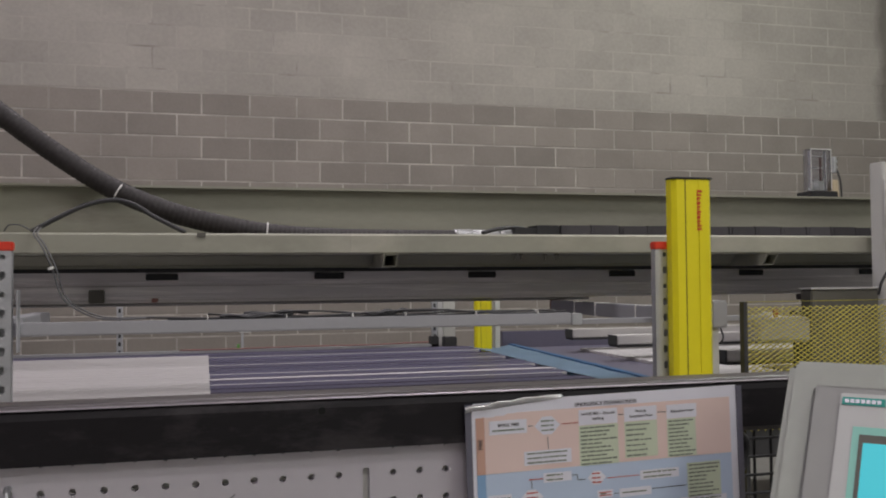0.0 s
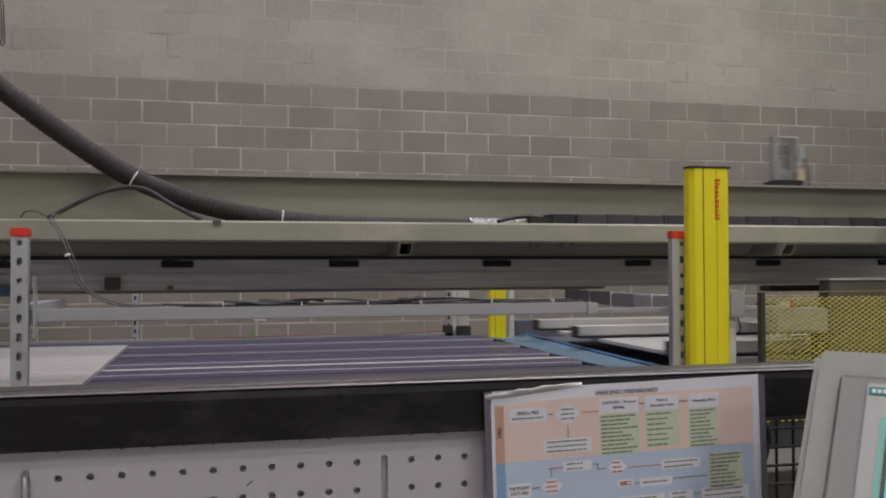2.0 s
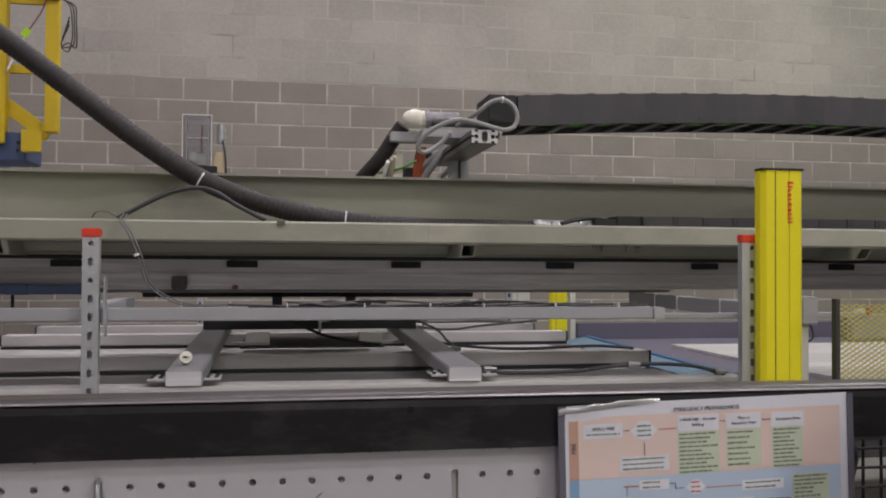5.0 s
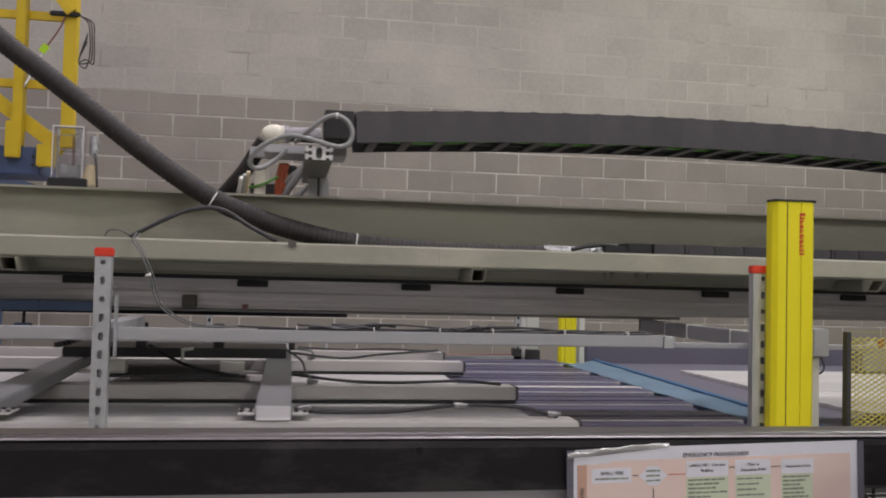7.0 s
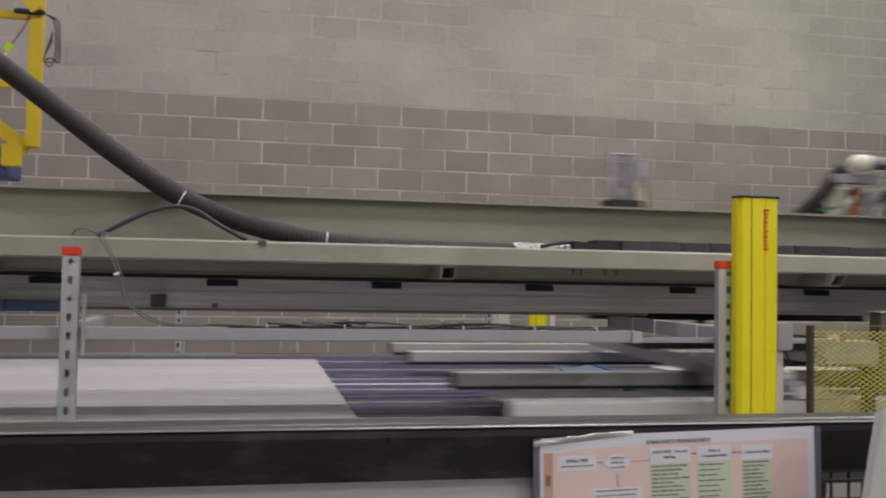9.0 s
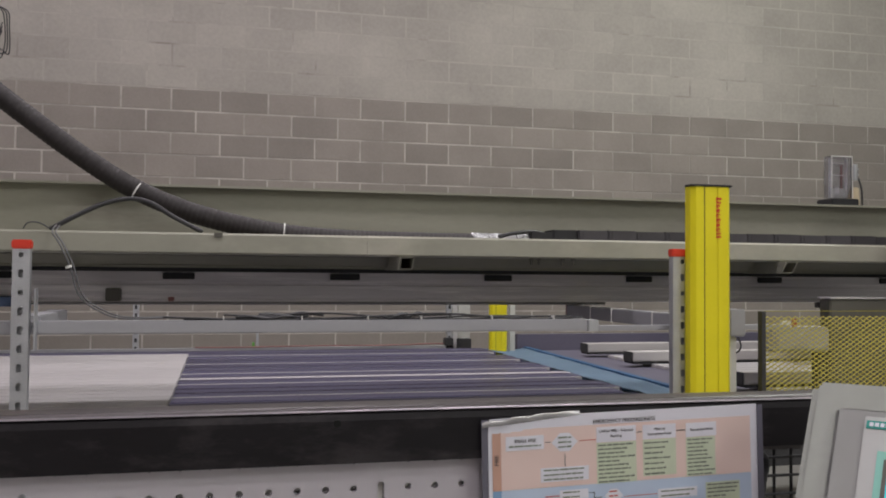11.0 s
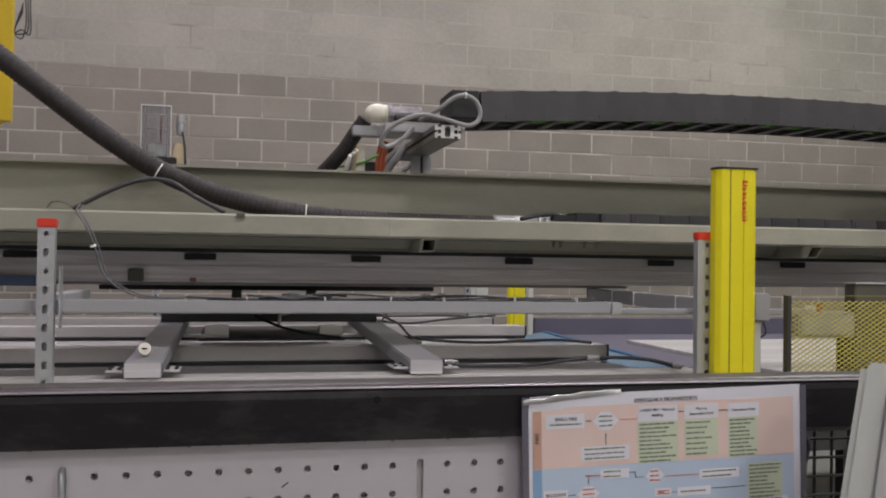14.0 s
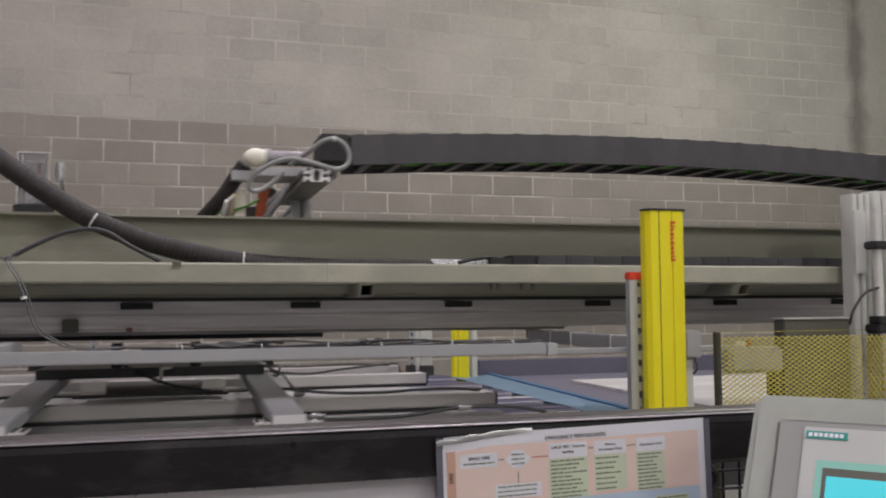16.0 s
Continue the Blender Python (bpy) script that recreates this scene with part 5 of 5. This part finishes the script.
for k, (sy, z) in enumerate(((2.84, 1.128), (3.60, 1.140), (4.64, 1.140), (5.24, 1.140))):
    # every second bar takes the darker tone
    st = part("vacuum_bar", boxes((-2.005, 0.65, sy - 0.04, sy + 0.06, z - 0.050, z), bevel=0.004), DARKER_BAR if k % 2 else VAC_BAR, grip, "aluminium vacuum bar with a black foam foot")
    part("foam_foot", boxes((-2.005, 0.65, sy - 0.045, sy + 0.065, z - 0.062, z - 0.051)), RUBBER, st)
    for a in (-2.013, 0.651):
        part("end_cap", boxes((a, a + 0.007, sy - 0.04, sy + 0.06, z - 0.050, z)), PLATE_DARK, st)
part("cover_plate", boxes((-0.92, -0.36, 3.80, 4.50, 1.142, 1.150)), PLATE_DARK, grip)
part("near_plate", boxes((-1.95, 0.6, 2.96, 3.40, 1.082, 1.088)), STEEL_GREY, grip)
bm = bmesh.new()
cyl(bm, (-1.034, 2.925, 1.195), (-1.032, 2.905, 1.201), 0.0175, 20)
part("dial_gauge", bm, OFFWHITE, grip, "small round white dial gauge")
part("needle", boxes((-1.040, -1.026, 2.9020, 2.9040, 1.1992, 1.2028)), RUBBER, grip)
bm = bmesh.new()
cyl(bm, (-0.61, 3.90, 1.18), (-0.61, 3.90, 1.245), 0.006, 8)
cyl(bm, (-0.61, 3.90, 1.24), (-0.57, 3.90, 1.245), 0.006, 8)
part("sensor_stem", bm, TIE, grip)
for pts in ([(-0.17, 2.88, 1.15), (-0.10, 2.87, 1.145), (0.10, 2.87, 1.146), (0.30, 2.87, 1.165), (0.48, 2.86, 1.16), (0.60, 2.86, 1.133)], [(-0.20, 3.7, 1.17), (0.0, 3.66, 1.150), (0.2, 3.64, 1.146), (0.45, 3.62, 1.155), (0.6, 3.60, 1.146)], [(-0.2, 4.6, 1.18), (0.05, 4.66, 1.150), (0.25, 4.66, 1.170), (0.5, 4.66, 1.19), (0.62, 5.22, 1.15)], [(-0.15, 5.2, 1.16), (0.1, 5.22, 1.15), (0.35, 5.22, 1.156), (0.6, 5.22, 1.145)], [(-0.75, 4.0, 1.25), (-0.6, 3.85, 1.19), (-0.45, 3.75, 1.165), (-0.38, 3.72, 1.16)]):
    bm = bmesh.new()
    sweep(bm, smooth_path(pts, 8), 0.006)
    part("air_hose", bm, CABLE, grip, "thin black air hose")

for pts in ([(-0.21, 3.98, 1.240), (-0.150, 3.80, 1.210), (-0.135, 3.66, 1.180), (-0.105, 3.60, 1.150)], [(-0.19, 4.05, 1.238), (-0.125, 4.20, 1.222), (-0.090, 4.50, 1.190), (-0.085, 4.64, 1.148)]):
    bm = bmesh.new()
    sweep(bm, smooth_path(pts, 8), 0.0048)
    part("drop_line", bm, WIRE, grip, "black hose dropping beside the arm")
for ax, ay, az in ((-0.155, 2.86, 1.158), (-0.115, 3.60, 1.152), (-0.095, 4.64, 1.152), (0.585, 2.86, 1.140), (0.30, 2.865, 1.165)):
    bm = bmesh.new()
    cyl(bm, (ax - 0.016, ay, az), (ax + 0.010, ay, az), 0.010, 10)
    cyl(bm, (ax + 0.010, ay, az), (ax + 0.024, ay, az), 0.0065, 10)
    part("fitting", bm, ROD, grip, "small metal hose fitting")

# ---- blocks of the north wall ----
BL, BH = 0.406, 0.190


def block_mesh(name, w, proud, material):
    x, z, e = w / 2 - 0.0052, BH / 2 - 0.0052, 0.0025
    vs = [(-x, 0.012, -z), (x, 0.012, -z), (x, 0.012, z), (-x, 0.012, z), (-x + e, -proud, -z + e), (x - e, -proud, -z + e), (x - e, -proud, z - e), (-x + e, -proud, z - e)]
    me = bpy.data.meshes.new(name)
    me.from_pydata(vs, [], [(4, 5, 6, 7), (0, 1, 5, 4), (1, 2, 6, 5), (2, 3, 7, 6), (3, 0, 4, 7)])
    me.materials.append(material)
    return me


low_block = block_mesh("block", BL, 0.0, BLOCK)
high_block = block_mesh("block", BL, 0.0, BLOCK_UP)
rest = {False: ([], []), True: ([], [])}
count = 0
for row in range(0, 34):
    z = 2.88 + BH * (row - 15)
    if z < -0.1 or z > 6.4:
        continue
    upper = row >= 16
    x0 = -1.55 + (0 if (row - 15) % 2 == 0 else BL / 2)
    for k in range(-30, 43):
        cx, cz = x0 + (k + 0.5) * BL, z + BH / 2
        if cz - BH / 2 < 0 or cx < -13.7 or cx > 15.7:
            continue
        if -2.2 < cx < 4.9 and 1.7 < cz < 4.4 and count < 300:
            me = high_block if upper else low_block
            b = part("block", me, None, north, at=(cx, WALL, cz))
            count += 1
        else:
            vs, fs = rest[upper]
            n = len(vs)
            src = high_block if upper else low_block
            vs += [(v.co.x + cx, v.co.y + WALL, v.co.z + cz) for v in src.vertices]
            fs += [tuple(i + n for i in p.vertices) for p in src.polygons]
for upper, (vs, fs) in rest.items():
    me = bpy.data.meshes.new("more_blocks")
    me.from_pydata(vs, [], fs)
    me.materials.append(BLOCK_UP if upper else BLOCK)
    tagged(part("more_blocks", me, None, north), kind="stuff")

# ---- what moves ----
RUN = [(0, 3.81), (1.5, 3.81), (1.75, 3.74), (2.0, 3.51), (2.2, 3.222), (2.3, 3.035), (2.5, 2.555), (2.7, 2.083), (2.9, 1.625), (3.0, 1.40), (3.1, 1.16), (3.2, 0.967), (3.3, 0.81), (3.4, 0.68), (3.5, 0.583), (3.7, 0.475), (3.9, 0.452), (4.1, 0.45), (5.3, 0.45), (5.55, 0.40), (5.82, 0.25), (6.2, 0.098), (6.5, -0.015), (7.0, -0.117), (7.4, -0.225), (7.55, -0.229), (7.7, -0.166), (7.9, 0.020), (8.0, 0.138), (8.2, 0.535), (8.4, 0.97), (8.5, 1.228), (8.8, 1.91), (9.0, 2.417), (9.2, 2.84), (9.4, 3.25), (9.5, 3.44), (9.7, 3.68), (9.9, 3.78), (10.1, 3.81), (11.7, 3.81), (11.95, 3.755), (12.0, 3.722), (12.19, 3.52), (12.5, 2.99), (12.7, 2.52), (13.0, 1.83), (13.2, 1.37), (13.5, 0.755), (13.7, 0.58), (13.9, 0.475), (14.1, 0.452), (15.4, 0.45), (15.7, 0.39), (16.0, 0.235)]
LIFT = [(0, 0.008), (0.2, -0.008), (0.4, -0.03), (0.7, -0.052), (0.9, -0.052), (1.2, -0.008), (1.45, 0.009), (3.0, 0.008), (4.2, 0.005), (5.2, 0.004), (6.4, -0.03), (7.3, -0.035), (7.6, 0.002), (10.1, 0.006), (10.35, -0.008), (10.85, -0.052), (11.1, -0.052), (11.4, -0.008), (11.65, 0.008), (13.0, 0.008), (15.5, 0.004), (16, -0.012)]
GAP, REST, WAIT = 0.55, BED + 0.001, 1.0085


def lift_at(t):
    return float(np.interp(t, [a for a, _ in LIFT], [b for _, b in LIFT]))


def motions():
    walk(car, [(t, pose(x, 0, 0)) for t, x in RUN])
    walk(grip, [(t, pose(0, 0, z)) for t, z in LIFT])
    held = 1.0608
    walk(panel_a, [(0, pose(-0.288, 0, REST)), (1.5, pose(-0.66, 0, REST)), (3, pose(-1.04, 0, REST)), (16, pose(-4.25, 0, REST))])
    lifted = [(t, pose(3.81 + GAP, 0, held - 0.001 + lift_at(t))) for t in (0.95, 1.2, 1.45)]
    rows = [(t, pose(x + GAP, 0, held - 0.001 + lift_at(t))) for t, x in RUN if 1.45 < t < 7.35]
    walk(panel_b, [(0, pose(3.81 + GAP, 0, WAIT)), (0.85, pose(3.81 + GAP, 0, WAIT)), *lifted, *rows, (7.4, pose(0.328, 0, REST)), (9, pose(-0.004, 0, REST)), (12.5, pose(-0.87, 0, REST)), (16, pose(-1.73, 0, REST))])
    late = [(t, pose(x + GAP, 0, held - 0.001 + lift_at(t))) for t, x in RUN if t > 11.6]
    walk(panel_c, [(0, pose(9.2, 0, WAIT)), (2.7, pose(9.2, 0, WAIT)), (3.6, pose(4.6, 0, WAIT)), (3.9, pose(3.81 + GAP, 0, WAIT)), (11.05, pose(3.81 + GAP, 0, WAIT)), (11.4, pose(3.81 + GAP, 0, held - 0.001 + lift_at(11.4))), *late])
    walk(panel_d, [(0, pose(9.2, 0, WAIT + 0.02)), (12.8, pose(9.2, 0, WAIT)), (13.7, pose(4.6, 0, WAIT)), (14.0, pose(3.81 + GAP, 0, WAIT)), (16, pose(3.81 + GAP, 0, WAIT))])


motions()
